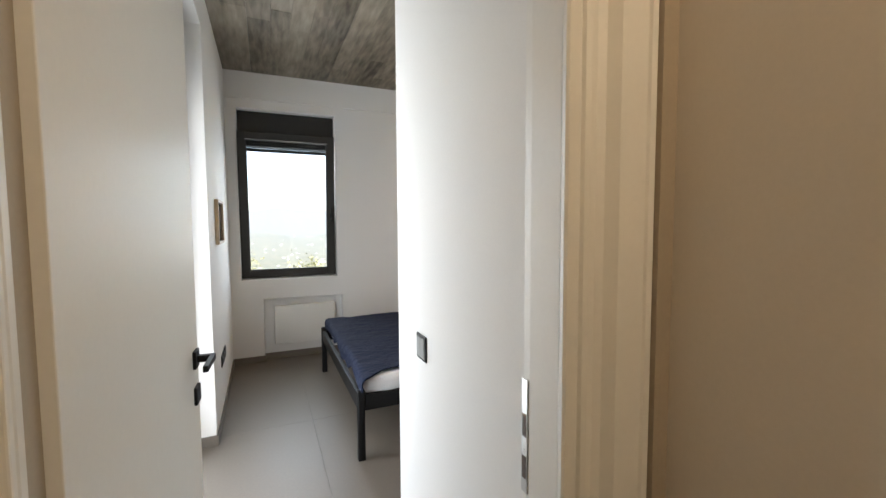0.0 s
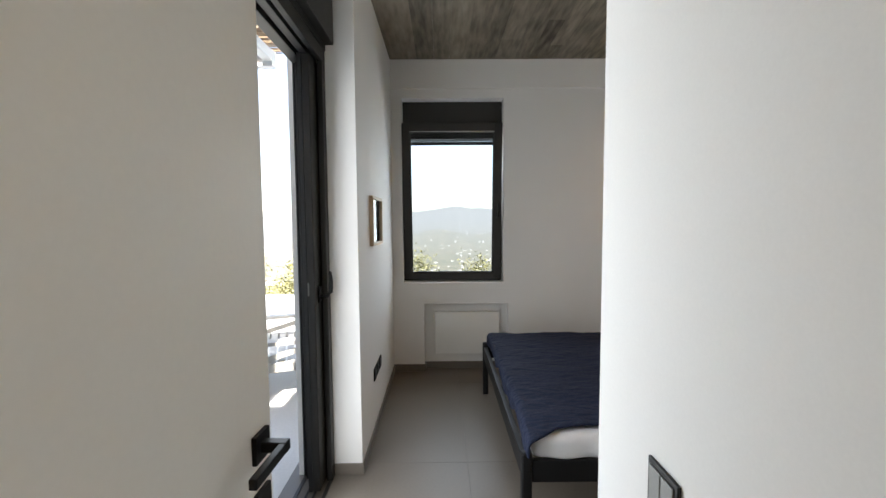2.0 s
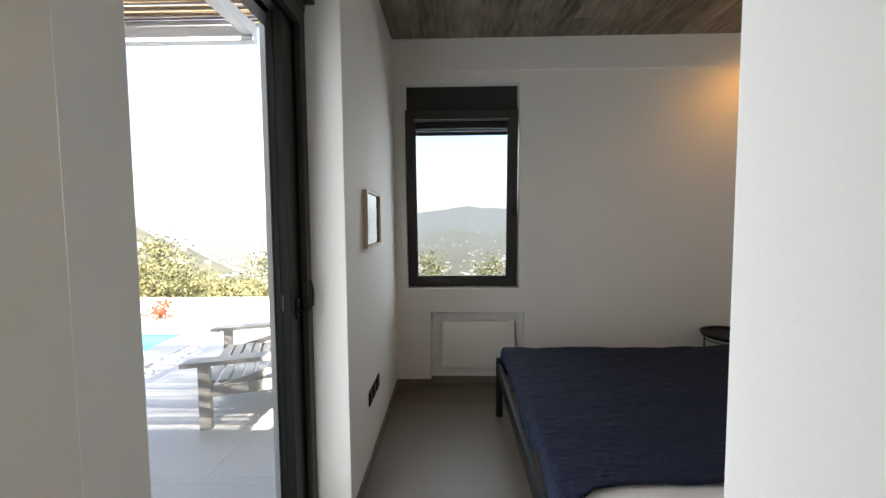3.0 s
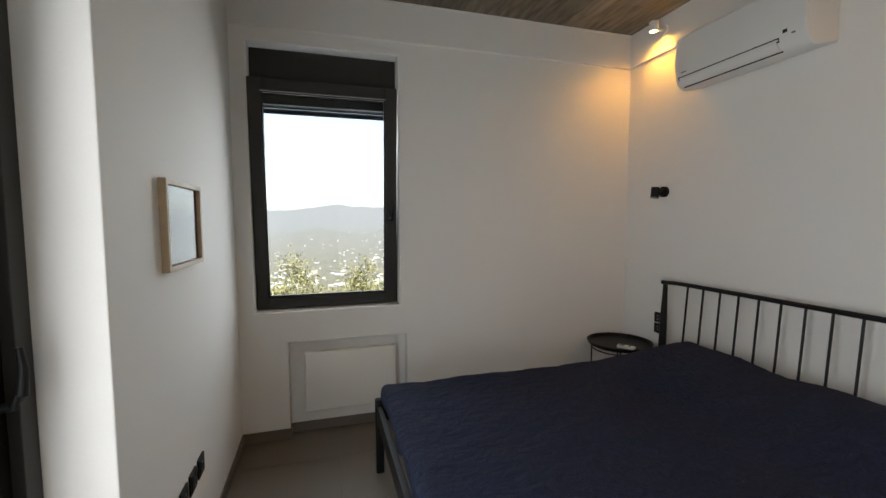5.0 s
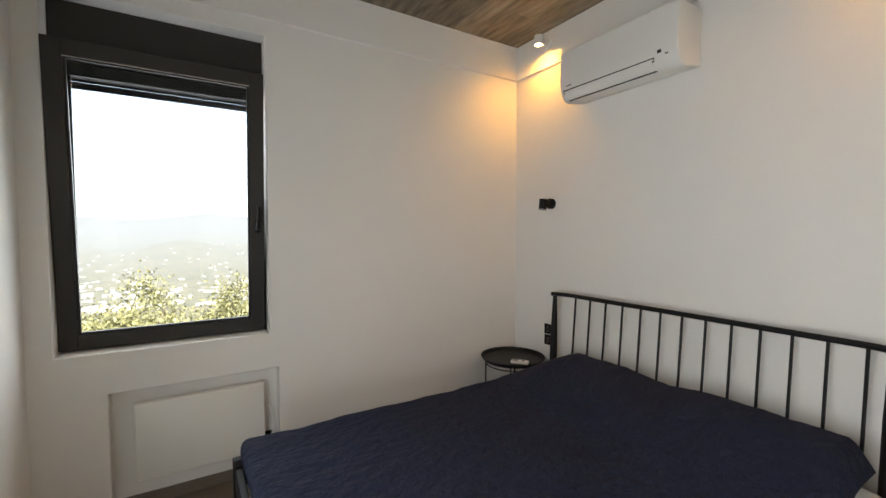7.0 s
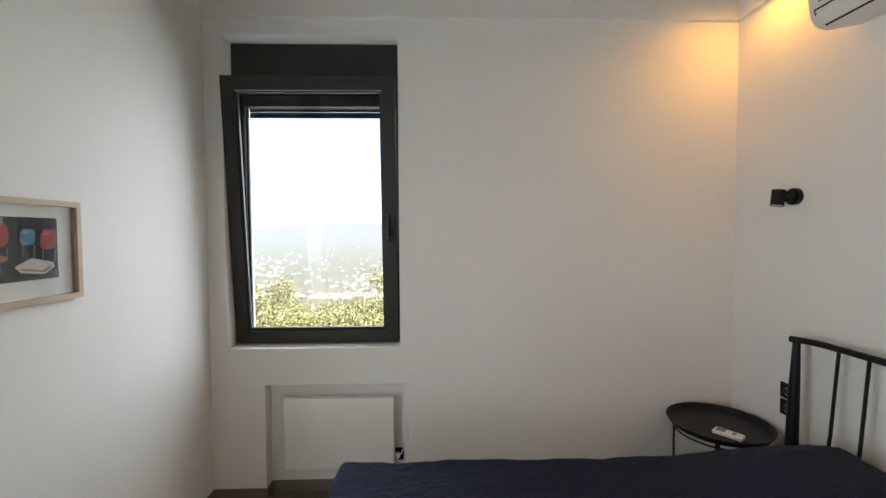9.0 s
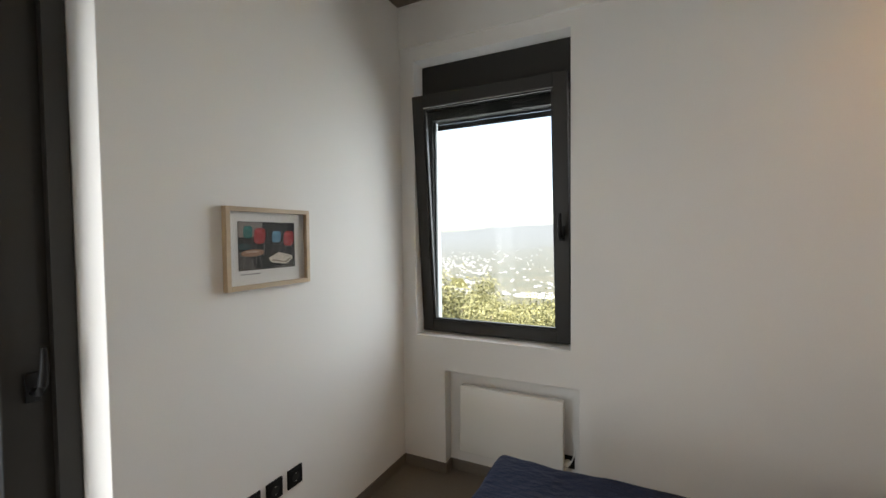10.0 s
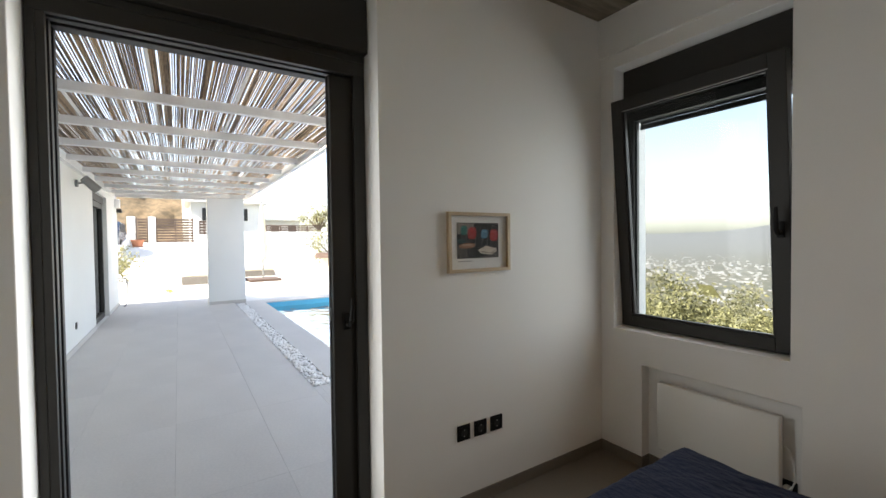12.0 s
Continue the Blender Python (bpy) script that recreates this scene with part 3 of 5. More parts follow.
# ---- heater in the niche ----
def heater():
    t = thing("panel_heater", (0.69, 4.63, 0.16), "flat white panel heater mounted in the wall niche", "heater")
    bm = bmesh.new()
    box(bm, (0.385, 4.585, 0.165), (0.988, 4.632, 0.56), 0.008, 3)
    part("panel", bm, HEATER, t, smooth=True)
    bar("lower_lip", (0.40, 4.59, 0.158), (0.975, 4.625, 0.166), HEATER, t)
    for x in (0.46, 0.91):
        bar("bracket", (x - 0.02, 4.631, 0.25), (x + 0.02, 4.665, 0.5), STEEL, t)
    pipe("cable", [(0.985, 4.63, 0.42), (1.015, 4.625, 0.40), (1.035, 4.615, 0.34), (1.04, 4.615, 0.27), (1.022, 4.63, 0.22), (1.004, 4.645, 0.205)], 0.004, PLASTIC, t, "thin white cable", 8)
    rod("plug", (1.0, 4.6525, 0.205), (1.0, 4.62, 0.205), 0.018, PLASTIC, t, "white plug", 0.012)
    return t


heater()


# ---- framed print ----
def picture():
    y0, y1, z0, z1 = 3.351, 3.762, 1.252, 1.568
    t = thing("framed_print", (0.0, (y0 + y1) / 2, z0), "pale wood framed photograph of coloured cafe chairs on the wall", "picture")
    fw, d = 0.018, 0.025
    for lo, hi in (((0.0, y0, z0), (d, y0 + fw, z1)), ((0.0, y1 - fw, z0), (d, y1, z1)), ((0.0, y0 + fw, z0), (d, y1 - fw, z0 + fw)), ((0.0, y0 + fw, z1 - fw), (d, y1 - fw, z1))):
        bar("frame_bar", lo, hi, ASH, t, bevel=0.0015)
    bar("mount", (0.001, y0 + fw, z0 + fw), (0.006, y1 - fw, z1 - fw), PAPER, t, "white paper mount")
    a, b, c, e = 3.412, 3.69, 1.325, 1.513
    flat = {}

    def ink(name, col):
        if name not in flat:
            flat[name] = material(name, col, 0.5, fine=120, coarse=25, vary=0.25, bump=0)
        return flat[name]

    def patch(name, pts, mat, lift):
        bm = bmesh.new()
        x = 0.0068 + lift * 0.0004
        vs = [bm.verts.new((x, a + u * (b - a), c + v * (e - c))) for u, v in pts]
        f = bm.faces.new(vs)
        bmesh.ops.extrude_discrete_faces(bm, faces=[f])
        bm.verts.ensure_lookup_table()
        return part(name, bm, mat, t)

    def rect(u0, v0, u1, v1):
        return [(u0, v0), (u1, v0), (u1, v1), (u0, v1)]

    def shell(u, v, w, h, n=16, power=3.2, lean=0.0):
        out = []
        for k in range(n):
            s, q = math.sin(k * math.tau / n), math.cos(k * math.tau / n)
            du = math.copysign(abs(q) ** (2 / power), q)
            dv = math.copysign(abs(s) ** (2 / power), s)
            out.append((u + w * (0.5 + 0.5 * du) + lean * dv, v + h * (0.5 + 0.5 * dv)))
        return out

    bar("print", (0.006, a, c), (0.0066, b, e), ink("print_shadow", (0.007, 0.008, 0.009)), t, "dark photograph")
    patch("print_patch", rect(0.0, 0.68, 0.4, 0.99), ink("print_stone", (0.22, 0.20, 0.18)), 2)
    patch("print_patch", [(0.0, 0.0), (0.3, 0.0), (0.16, 0.32), (0.0, 0.4)], ink("print_floor", (0.07, 0.068, 0.064)), 2)
    patch("print_patch", [(0.45, 0.0), (1.0, 0.0), (1.0, 0.16), (0.7, 0.05)], ink("print_floor", (0.07, 0.068, 0.064)), 2)
    rows = ((0.08, 0.66, 0.15, 0.26, (0.012, 0.16, 0.14), "teal"), (0.25, 0.54, 0.2, 0.34, (0.36, 0.012, 0.012), "red"),
            (0.56, 0.56, 0.17, 0.26, (0.06, 0.19, 0.29), "blue"), (0.78, 0.48, 0.2, 0.34, (0.30, 0.012, 0.018), "red"))
    for u, v, w, h, col, n in rows:
        patch("print_chair", shell(u, v, w, h, lean=0.006), ink("print_" + n, col), 3)
        light = tuple(min(1, q * 1.5 + 0.03) for q in col)
        patch("print_sheen", shell(u + w * 0.12, v + h * 0.7, w * 0.5, h * 0.16), ink("print_sheen_" + n, light), 5)
        for du, dv in ((0.08, 0.2), (0.8, 0.26)):
            patch("print_leg", [(u + w * du, v - dv), (u + w * du + 0.01, v - dv), (u + w * du + 0.03, v), (u + w * du + 0.018, v)], ink("print_steel", (0.16, 0.16, 0.155)), 3)
    patch("print_cloth", shell(0.0, 0.42, 0.2, 0.14, power=2), ink("print_dark_teal", (0.01, 0.05, 0.05)), 3)
    patch("print_seat", shell(0.04, 0.28, 0.38, 0.15, power=2.2, lean=0.03), ink("print_wood", (0.30, 0.16, 0.095)), 4)
    patch("print_sheen", shell(0.1, 0.36, 0.24, 0.04, power=2), ink("print_sheen_wood", (0.48, 0.33, 0.24)), 6)
    patch("print_table", [(0.49, 0.23), (0.55, 0.13), (0.82, 0.08), (0.95, 0.19), (0.93, 0.27), (0.68, 0.35)], ink("print_white", (0.55, 0.5, 0.42)), 4)
    patch("print_sheen", [(0.55, 0.17), (0.82, 0.11), (0.92, 0.2), (0.9, 0.22), (0.8, 0.14), (0.56, 0.2)], ink("print_edge", (0.24, 0.2, 0.16)), 6)
    for u0, v0, u1, v1 in ((0.06, 0.04, 0.1, 0.3), (0.2, 0.02, 0.22, 0.28), (0.37, 0.06, 0.33, 0.3), (0.27, 0.12, 0.28, 0.28)):
        patch("print_leg", [(u0, v0), (u0 + 0.012, v0), (u1 + 0.012, v1), (u1, v1)], ink("print_steel", (0.16, 0.16, 0.155)), 4)
    bar("caption_line", (0.006, 3.42, 1.308), (0.0064, 3.51, 1.312), ink("print_caption", (0.3, 0.3, 0.3)), t)
    bar("pane", (0.0115, y0 + fw, z0 + fw), (0.0128, y1 - fw, z1 - fw), PRINT_GLASS, t, "clear glass").visible_shadow = False
    return t


picture()


# ---- bed ----
BX0, BX1, BY0, BY1 = 0.778, 2.78, 2.43, 4.075


def bed():
    t = thing("bed", ((BX0 + BX1) / 2, (BY0 + BY1) / 2, 0), "black metal double bed with spindle headboard", "bed")
    r = 0.022
    for y in (BY0 + r, BY1 - r):
        bm = bmesh.new()
        box(bm, (BX0, y - r, 0.0), (BX0 + 2 * r, y + r, 0.425), 0.008, 3)
        part("leg", bm, BLACK, t, smooth=True)
        pts = [(BX1 - 0.035, y, 0.0), (BX1 - 0.033, y, 0.4), (BX1 - 0.025, y, 0.75), (BX1 - 0.018, y, 0.985)]
        pipe("headboard_post", pts, [0.021, 0.026, 0.022, 0.014], BLACK, t, seg=14)
    bar("side_rail", (BX0 + 2 * r, BY0 + 0.004, 0.30), (BX1 - 0.05, BY0 + 0.034, 0.395), BLACK, t, bevel=0.004)
    bar("side_rail", (BX0 + 2 * r, BY1 - 0.034, 0.30), (BX1 - 0.05, BY1 - 0.004, 0.395), BLACK, t, bevel=0.004)
    bar("foot_rail", (BX0 + 0.006, BY0 + 2 * r, 0.30), (BX0 + 0.036, BY1 - 2 * r, 0.395), BLACK, t, bevel=0.004)
    bar("head_rail", (BX1 - 0.045, BY0 + 2 * r, 0.30), (BX1 - 0.015, BY1 - 2 * r, 0.395), BLACK, t, bevel=0.004)
    for i in range(12):
        x = BX0 + 0.12 + i * 0.158
        bar("bed_slat", (x, BY0 + 0.035, 0.37), (x + 0.09, BY1 - 0.035, 0.388), ASH, t, "pale wooden slat")
    # bowed top rail
    pts = []
    for k in range(41):
        u = k / 40
        y = BY0 - 0.012 + u * (BY1 - BY0 + 0.024)
        bow = 0.05 * min(1.0, min(u, 1 - u) / 0.06) ** 0.6
        pts.append((BX1 - 0.02 + bow, y, 0.992))
    pipe("top_rail", pts, 0.0135, BLACK, t, seg=12)
    n = 13
    for k in range(n):
        y = 2.53 + k * 0.1155
        pipe("spindle", [(BX1 + 0.03, y, 0.985), (BX1 + 0.005, y, 0.65), (BX1 - 0.03, y, 0.36)], 0.0065, BLACK, t, seg=8)
    return t


bed()


def soft(v, s, seed=0.0):
    return noise.noise(Vector((v[0] * s + seed, v[1] * s, v[2] * s + 7.3)))


def mattress():
    bm = bmesh.new()
    box(bm, (BX0 + 0.052, BY0 + 0.014, 0.386), (BX1 - 0.055, BY1 - 0.05, 0.490), 0.034, 5)
    bmesh.ops.subdivide_edges(bm, edges=[e for e in bm.edges if e.calc_length() > 0.3], cuts=70, use_grid_fill=True)
    for v in bm.verts:
        low = max(0.0, 0.47 - v.co.z) / 0.09
        pull = 0.007 * math.sin(v.co.x * 31 + 3 * soft(v.co, 4)) * low
        v.co.x += 0.008 * soft(v.co, 9)
        v.co.y += 0.015 * soft(v.co, 8, 3) + pull
        v.co.z += 0.003 * soft(v.co, 14, 6)
    return tagged(part("mattress", bm, LINEN, smooth=True), "mattress in a wrinkled white fitted sheet on the bed", "mattress")


mattress()


def pillow(name, y, z):
    bm = bmesh.new()
    bmesh.ops.create_uvsphere(bm, u_segments=40, v_segments=24, radius=1.0)
    for v in bm.verts:
        x, yy, zz = v.co
        px = math.copysign(abs(x) ** 0.55, x) * 0.23
        py = math.copysign(abs(yy) ** 0.55, yy) * 0.33
        flatten = max(0.0, 1 - abs(x) ** 5) * max(0.0, 1 - abs(yy) ** 5)
        v.co = (2.53 + px * 0.72, y + py * 0.9, z + zz * 0.045 * (0.35 + 0.65 * flatten) + 0.01 * soft((px, py, zz), 6))
    return tagged(part(name, bm, LINEN, smooth=True), "plump white pillow under the navy bedcover", "pillow", "pillows on the bed")


pillow("pillow", 2.86, 0.53)
pillow("pillow", 3.62, 0.53)


def cover_height(x, y):
    """Top of the bedcover over mattress and pillows."""
    up = min(1.0, max(0.0, (x - 2.1) / 0.52))
    side = min(1.0, max(0.0, (BY1 - 0.005 - y) / 0.28)) * min(1.0, max(0.0, (y - BY0 + 0.04) / 0.16))
    dip = 1 - 0.12 * math.exp(-((y - 3.25) / 0.13) ** 2)
    lift = 0.15 * (up * up * (3 - 2 * up)) ** 0.85 * side ** 0.8 * dip
    return 0.503 + lift


def bedcover():
    bm = bmesh.new()
    nx, ny = 150, 120
    x0, x1, y0, y1 = BX0 - 0.05, 2.70, BY0 + 0.05, BY1 + 0.10
    rows = []
    for i in range(nx + 1):
        row = []
        for j in range(ny + 1):
            x, y = x0 + (x1 - x0) * i / nx, y0 + (y1 - y0) * j / ny
            wob = 0.012 * soft((x, y, 0), 5) + 0.006 * soft((x, y, 0), 13, 4)
            fx, fy, lo = BX0 + 0.062, BY1 - 0.05, BY0 + 0.05
            px, py, z = x, y, cover_height(max(x, fx), min(y, fy)) + 0.5 * wob
            over = max(0.0, fx - x) * (0.66 + 0.6 * soft((0, y, 2), 3.4, 1) + 0.25 * soft((0, y, 5), 11))
            if over > 0:
                bend = min(1.0, over / 0.03)
                px = fx - 0.022 * math.sin(bend * math.pi / 2) - 0.15 * wob
                z -= over * (0.35 + 0.65 * bend) + 0.0
            over = max(0.0, y - fy)
            if over > 0:
                bend = min(1.0, over / 0.03)
                py = fy + 0.022 * math.sin(bend * math.pi / 2) + 0.2 * wob
                z -= over * (0.35 + 0.65 * bend)
            over = max(0.0, lo - y)
            if y < lo:
                z -= over * 0.35
                py = y + 0.03 * soft((x, 0, 1), 5)
            # a corner flap drops over the foot end
            near = max(0.0, 1 - (y - y0) / 0.16) * max(0.0, 1 - (x - fx) / 0.10)
            z -= 0.012 * min(1.0, near) ** 1.3
            py -= 0.075 * min(1.0, near)
            px -= 0.012 * min(1.0, near)
            # elsewhere the hem runs back in waves
            py += 0.05 * max(0.0, 1 - (y - y0) / 0.2) * min(1.0, max(0.0, (x - fx - 0.06) / 0.12)) * (0.55 + soft((x, 0, 3), 3.1)) * (1 - min(1.0, max(0.0, (x - 1.9) / 0.4)))
            # head end on the near side hangs lower
            if x > 2.2 and y < BY0 + 0.1:
                z -= 0.06 * min(1, (x - 2.2) / 0.25) * min(1, (BY0 + 0.1 - y) / 0.08)
            quilt = 0.0058 * soft((px * 0.4, py, 0), 26, 5) * (0.7 + 0.6 * soft((px, py, 0), 3, 2))
            crease = 0.006 * max(0.0, soft((px * 0.6, py * 1.9, 0), 3.2, 11)) ** 1.2
            row.append(bm.verts.new((px, py, z + quilt + crease)))
        rows.append(row)
    for a, b in zip(rows, rows[1:]):
        for j in range(ny):
            bm.faces.new((a[j], b[j], b[j + 1], a[j + 1]))
    ob = part("bedcover", bm, NAVY, smooth=True)
    md = ob.modifiers.new("thickness", "SOLIDIFY")
    md.thickness, md.offset = 0.009, 1
    return tagged(ob, "navy quilted bedcover spread over mattress and pillows", "bedspread")


bedcover()


# ---- bedside tables ----
def tray_table(c, label):
    x, y = c
    t = thing("bedside_table", (x, y, 0), label, "side table", "bedside tray tables")
    R, H = 0.222, 0.505
    bm = bmesh.new()
    prof = [(0.0, H), (R - 0.012, H), (R, H + 0.022), (R + 0.006, H + 0.024), (R + 0.004, H + 0.018), (R - 0.01, H - 0.004), (0.0, H - 0.004)]
    seg = 48
    rings = []
    for pr, pz in prof:
        if pr == 0:
            rings.append([bm.verts.new((x, y, pz))])
        else:
            rings.append([bm.verts.new((x + pr * math.cos(k * math.tau / seg), y + pr * math.sin(k * math.tau / seg), pz)) for k in range(seg)])
    for a, b in zip(rings, rings[1:]):
        for k in range(seg):
            q = [a[k % len(a)], a[(k + 1) % len(a)], b[(k + 1) % len(b)], b[k % len(b)]]
            bm.faces.new(list(dict.fromkeys(q)))
    part("tray", bm, BLACK, t, "black metal tray", True)
    for k in range(4):
        an = math.radians(45 + 90 * k + 8)
        px, py = x + (R - 0.03) * math.cos(an), y + (R - 0.03) * math.sin(an)
        rod("leg", (px, py, 0), (px, py, H - 0.004), 0.0055, BLACK, t, seg=10)
    for z in (0.05, H - 0.03):
        ring = [(x + (R - 0.03) * math.cos(k * math.tau / 32), y + (R - 0.03) * math.sin(k * math.tau / 32), z) for k in range(33)]
        pipe("ring", ring, 0.0045, BLACK, t, seg=8)
    return t


tray_table((2.61, 4.31), "round black metal tray table between bed and window wall")
tray_table((2.62, 2.19), "round black metal tray table by the head of the bed")


def remote():
    t = thing("remote_control", (2.585, 4.2, 0.505), "small white remote control lying on the tray table", "remote control")
    m = Matrix.Translation((2.585, 4.205, 0.505)) @ pose(0, 0, 0, 0, 0, 35)
    for n, lo, hi, mat, bv in (("case", (-0.028, -0.06, 0.0), (0.028, 0.06, 0.018), PLASTIC, 0.004), ("screen", (-0.02, 0.012, 0.018), (0.02, 0.05, 0.0188), LAMP_GREY, 0), ("button", (-0.014, -0.03, 0.018), (0.014, -0.016, 0.0195), LAMP_GREY, 0)):
        bm = bmesh.new()
        box(bm, lo, hi, bv)
        bmesh.ops.transform(bm, matrix=m, verts=bm.verts)
        part(n, bm, mat, t)


remote()


# ---- wall lamp, ceiling spots, air conditioner ----
def wall_lamp():
    x, y, z = EAST, 4.205, 1.62
    t = thing("wall_lamp", (x, y, z), "black wall reading lamp with ball joint", "wall lamp")
    rod("base", (x, y, z), (x - 0.022, y, z), 0.038, BLACK, t, seg=28)
    bm = bmesh.new()
    ball(bm, (x - 0.038, y, z), 0.027, sub=3)
    part("joint", bm, BLACK, t, "", True)
    bm = bmesh.new()
    cyl(bm, (x - 0.073, y + 0.012, z + 0.032), (x - 0.081, y + 0.012, z - 0.040), 0.027, seg=28)
    part("shade", bm, BLACK, t, "black cylinder shade", True)
    rod("rim", (x - 0.081, y + 0.012, z - 0.0405), (x - 0.0815, y + 0.012, z - 0.043), 0.0275, LAMP_GREY, t, seg=28)
    return t


wall_lamp()


def ceiling_spot(at):
    x, y, z = at
    t = thing("ceiling_spot", (EAST - 0.018, y, z), "small white adjustable spot, lit warm, under the concrete ceiling", "spotlight", "warm spots over the bed")
    rod("base", (EAST - 0.018, y, z), (EAST - 0.034, y, z), 0.036, PLASTIC, t, seg=28)
    rod("arm", (EAST - 0.034, y, z), (x + 0.02, y, z + 0.004), 0.009, PLASTIC, t)
    bm = bmesh.new()
    n = 28
    rr = [(0.020, 0.05), (0.030, 0.045), (0.032, -0.02), (0.028, -0.02), (0.026, 0.0)]
    rings = [[bm.verts.new((x + r * math.cos(k * math.tau / n), y + r * math.sin(k * math.tau / n), z + h)) for k in range(n)] for r, h in rr]
    for a, b in zip(rings, rings[1:]):
        for k in range(n):
            bm.faces.new((a[k], a[(k + 1) % n], b[(k + 1) % n], b[k]))
    bm.faces.new(rings[0])
    part("shade", bm, PLASTIC, t, "white cup shade", True)
    rod("bulb", (x, y, z + 0.0), (x, y, z - 0.012), 0.024, BULB, t, "glowing warm bulb", 0.019, 24).visible_shadow = False
    return t


for p in SPOT_AT:
    ceiling_spot(p)


def air_conditioner():
    y0, y1, xw = 3.195, 3.94, EAST
    t = thing("air_conditioner", (xw, (y0 + y1) / 2, 2.21), "white split air conditioner high on the wall", "air conditioner")
    prof = [(0.0, 2.548), (0.2, 2.548), (0.211, 2.54), (0.216, 2.36), (0.215, 2.315), (0.205, 2.278), (0.182, 2.25), (0.14, 2.236), (0.0, 2.262)]
    bm = bmesh.new()
    sides = [[bm.verts.new((xw - d, y, z)) for d, z in prof] for y in (y0, y1)]
    n = len(prof)
    for k in range(n):
        bm.faces.new((sides[0][k], sides[0][(k + 1) % n], sides[1][(k + 1) % n], sides[1][k]))
    bm.faces.new(sides[0][::-1])
    bm.faces.new(sides[1])
    bmesh.ops.bevel(bm, geom=[e for e in bm.edges if abs(e.verts[0].co.y - e.verts[1].co.y) < 1e-6], offset=0.012, segments=3, affect="EDGES", profile=0.5)
    part("body", bm, PLASTIC, t, smooth=True)
    # louvre flap with its dark gap
    f0, f1 = y0 + 0.13, y1 - 0.035

    def strip(name, d0, z0, d1, z1, a, b, mat, lift):
        bm = bmesh.new()
        nx, nz = z1 - z0, -(d1 - d0)
        l = math.hypot(nx, nz)
        nrm = Vector((-abs(nx) / l, 0, -abs(nz) / l)) * lift
        vs = [bm.verts.new(Vector((xw - d, y, z)) + nrm * k) for k in (0.0, 1.0) for d, z, y in ((d0, z0, a), (d1, z1, a), (d1, z1, b), (d0, z0, b))]
        for q in ((0, 1, 2, 3), (4, 5, 6, 7), (0, 1, 5, 4), (1, 2, 6, 5), (2, 3, 7, 6), (3, 0, 4, 7)):
            bm.faces.new([vs[i] for i in q])
        return part(name, bm, mat, t)

    strip("outlet_gap", 0.2085, 2.29, 0.166, 2.2445, f0, f1, ALU_DARK, 0.004)
    bm = bmesh.new()
    pr = [(0.2145, 2.288), (0.2115, 2.282), (0.1885, 2.254), (0.190, 2.252), (0.2135, 2.280), (0.2165, 2.287)]
    ss = [[bm.verts.new((xw - d, y, z)) for d, z in pr] for y in (f0 + 0.004, f1 - 0.004)]
    for k in range(len(pr)):
        bm.faces.new((ss[0][k], ss[0][(k + 1) % len(pr)], ss[1][(k + 1) % len(pr)], ss[1][k]))
    bm.faces.new(ss[0][::-1])
    bm.faces.new(ss[1])
    part("louvre", bm, PLASTIC, t, "white louvre flap")
    strip("flap_seam", 0.2122, 2.3035, 0.2107, 2.298, f0 - 0.006, f1 + 0.006, ALU_DARK, 0.003)
    for a in (f0 - 0.006, f1 + 0.0035):
        strip("flap_seam", 0.2122, 2.3035, 0.2065, 2.282, a, a + 0.0025, ALU_DARK, 0.003)
    bar("display", (xw - 0.2172, y0 + 0.085, 2.315), (xw - 0.213, y0 + 0.105, 2.332), ALU_DARK, t, "small dark display")
    bar("maker_mark", (xw - 0.2172, y1 - 0.09, 2.322), (xw - 0.213, y1 - 0.05, 2.328), LAMP_GREY, t, "small grey maker's mark")
    bar("indicator", (xw - 0.216, y0 + 0.05, 2.30), (xw - 0.210, y0 + 0.065, 2.307), LAMP_GREY, t)
    return t


air_conditioner()


# ---- house outside and terrace ----
FAC = 1.0
FD = (-8.78, -7.2)
cells("wall_facade", [-10.4, FD[0], FD[1], -0.356], [0.70, FAC], [-0.3, -0.02, 2.33, 3.1], lambda x, y, z: not (FD[0] < x < FD[1] and -0.02 < z < 2.33), PLASTER, "white plastered house wall along the terrace")
for n, lo, hi in (("wall_wing_end", (-10.4, -5.0, -0.3), (-10.1, 0.70, 3.1)), ("wall_wing_back", (-10.1, -5.0, -0.3), (3.1, -4.7, 3.1)), ("wall_wing_east", (2.98, -4.7, -0.3), (3.1, 0.66, 3.1))):
    tagged(bar(n, lo, hi, PLASTER), "white plastered house wall", "wall", kind="structure")
tagged(bar("roof_wing", (-10.45, -5.05, 3.1), (3.12, 1.05, 3.3), ROOF), "flat roof of the house wing", "roof", kind="structure")


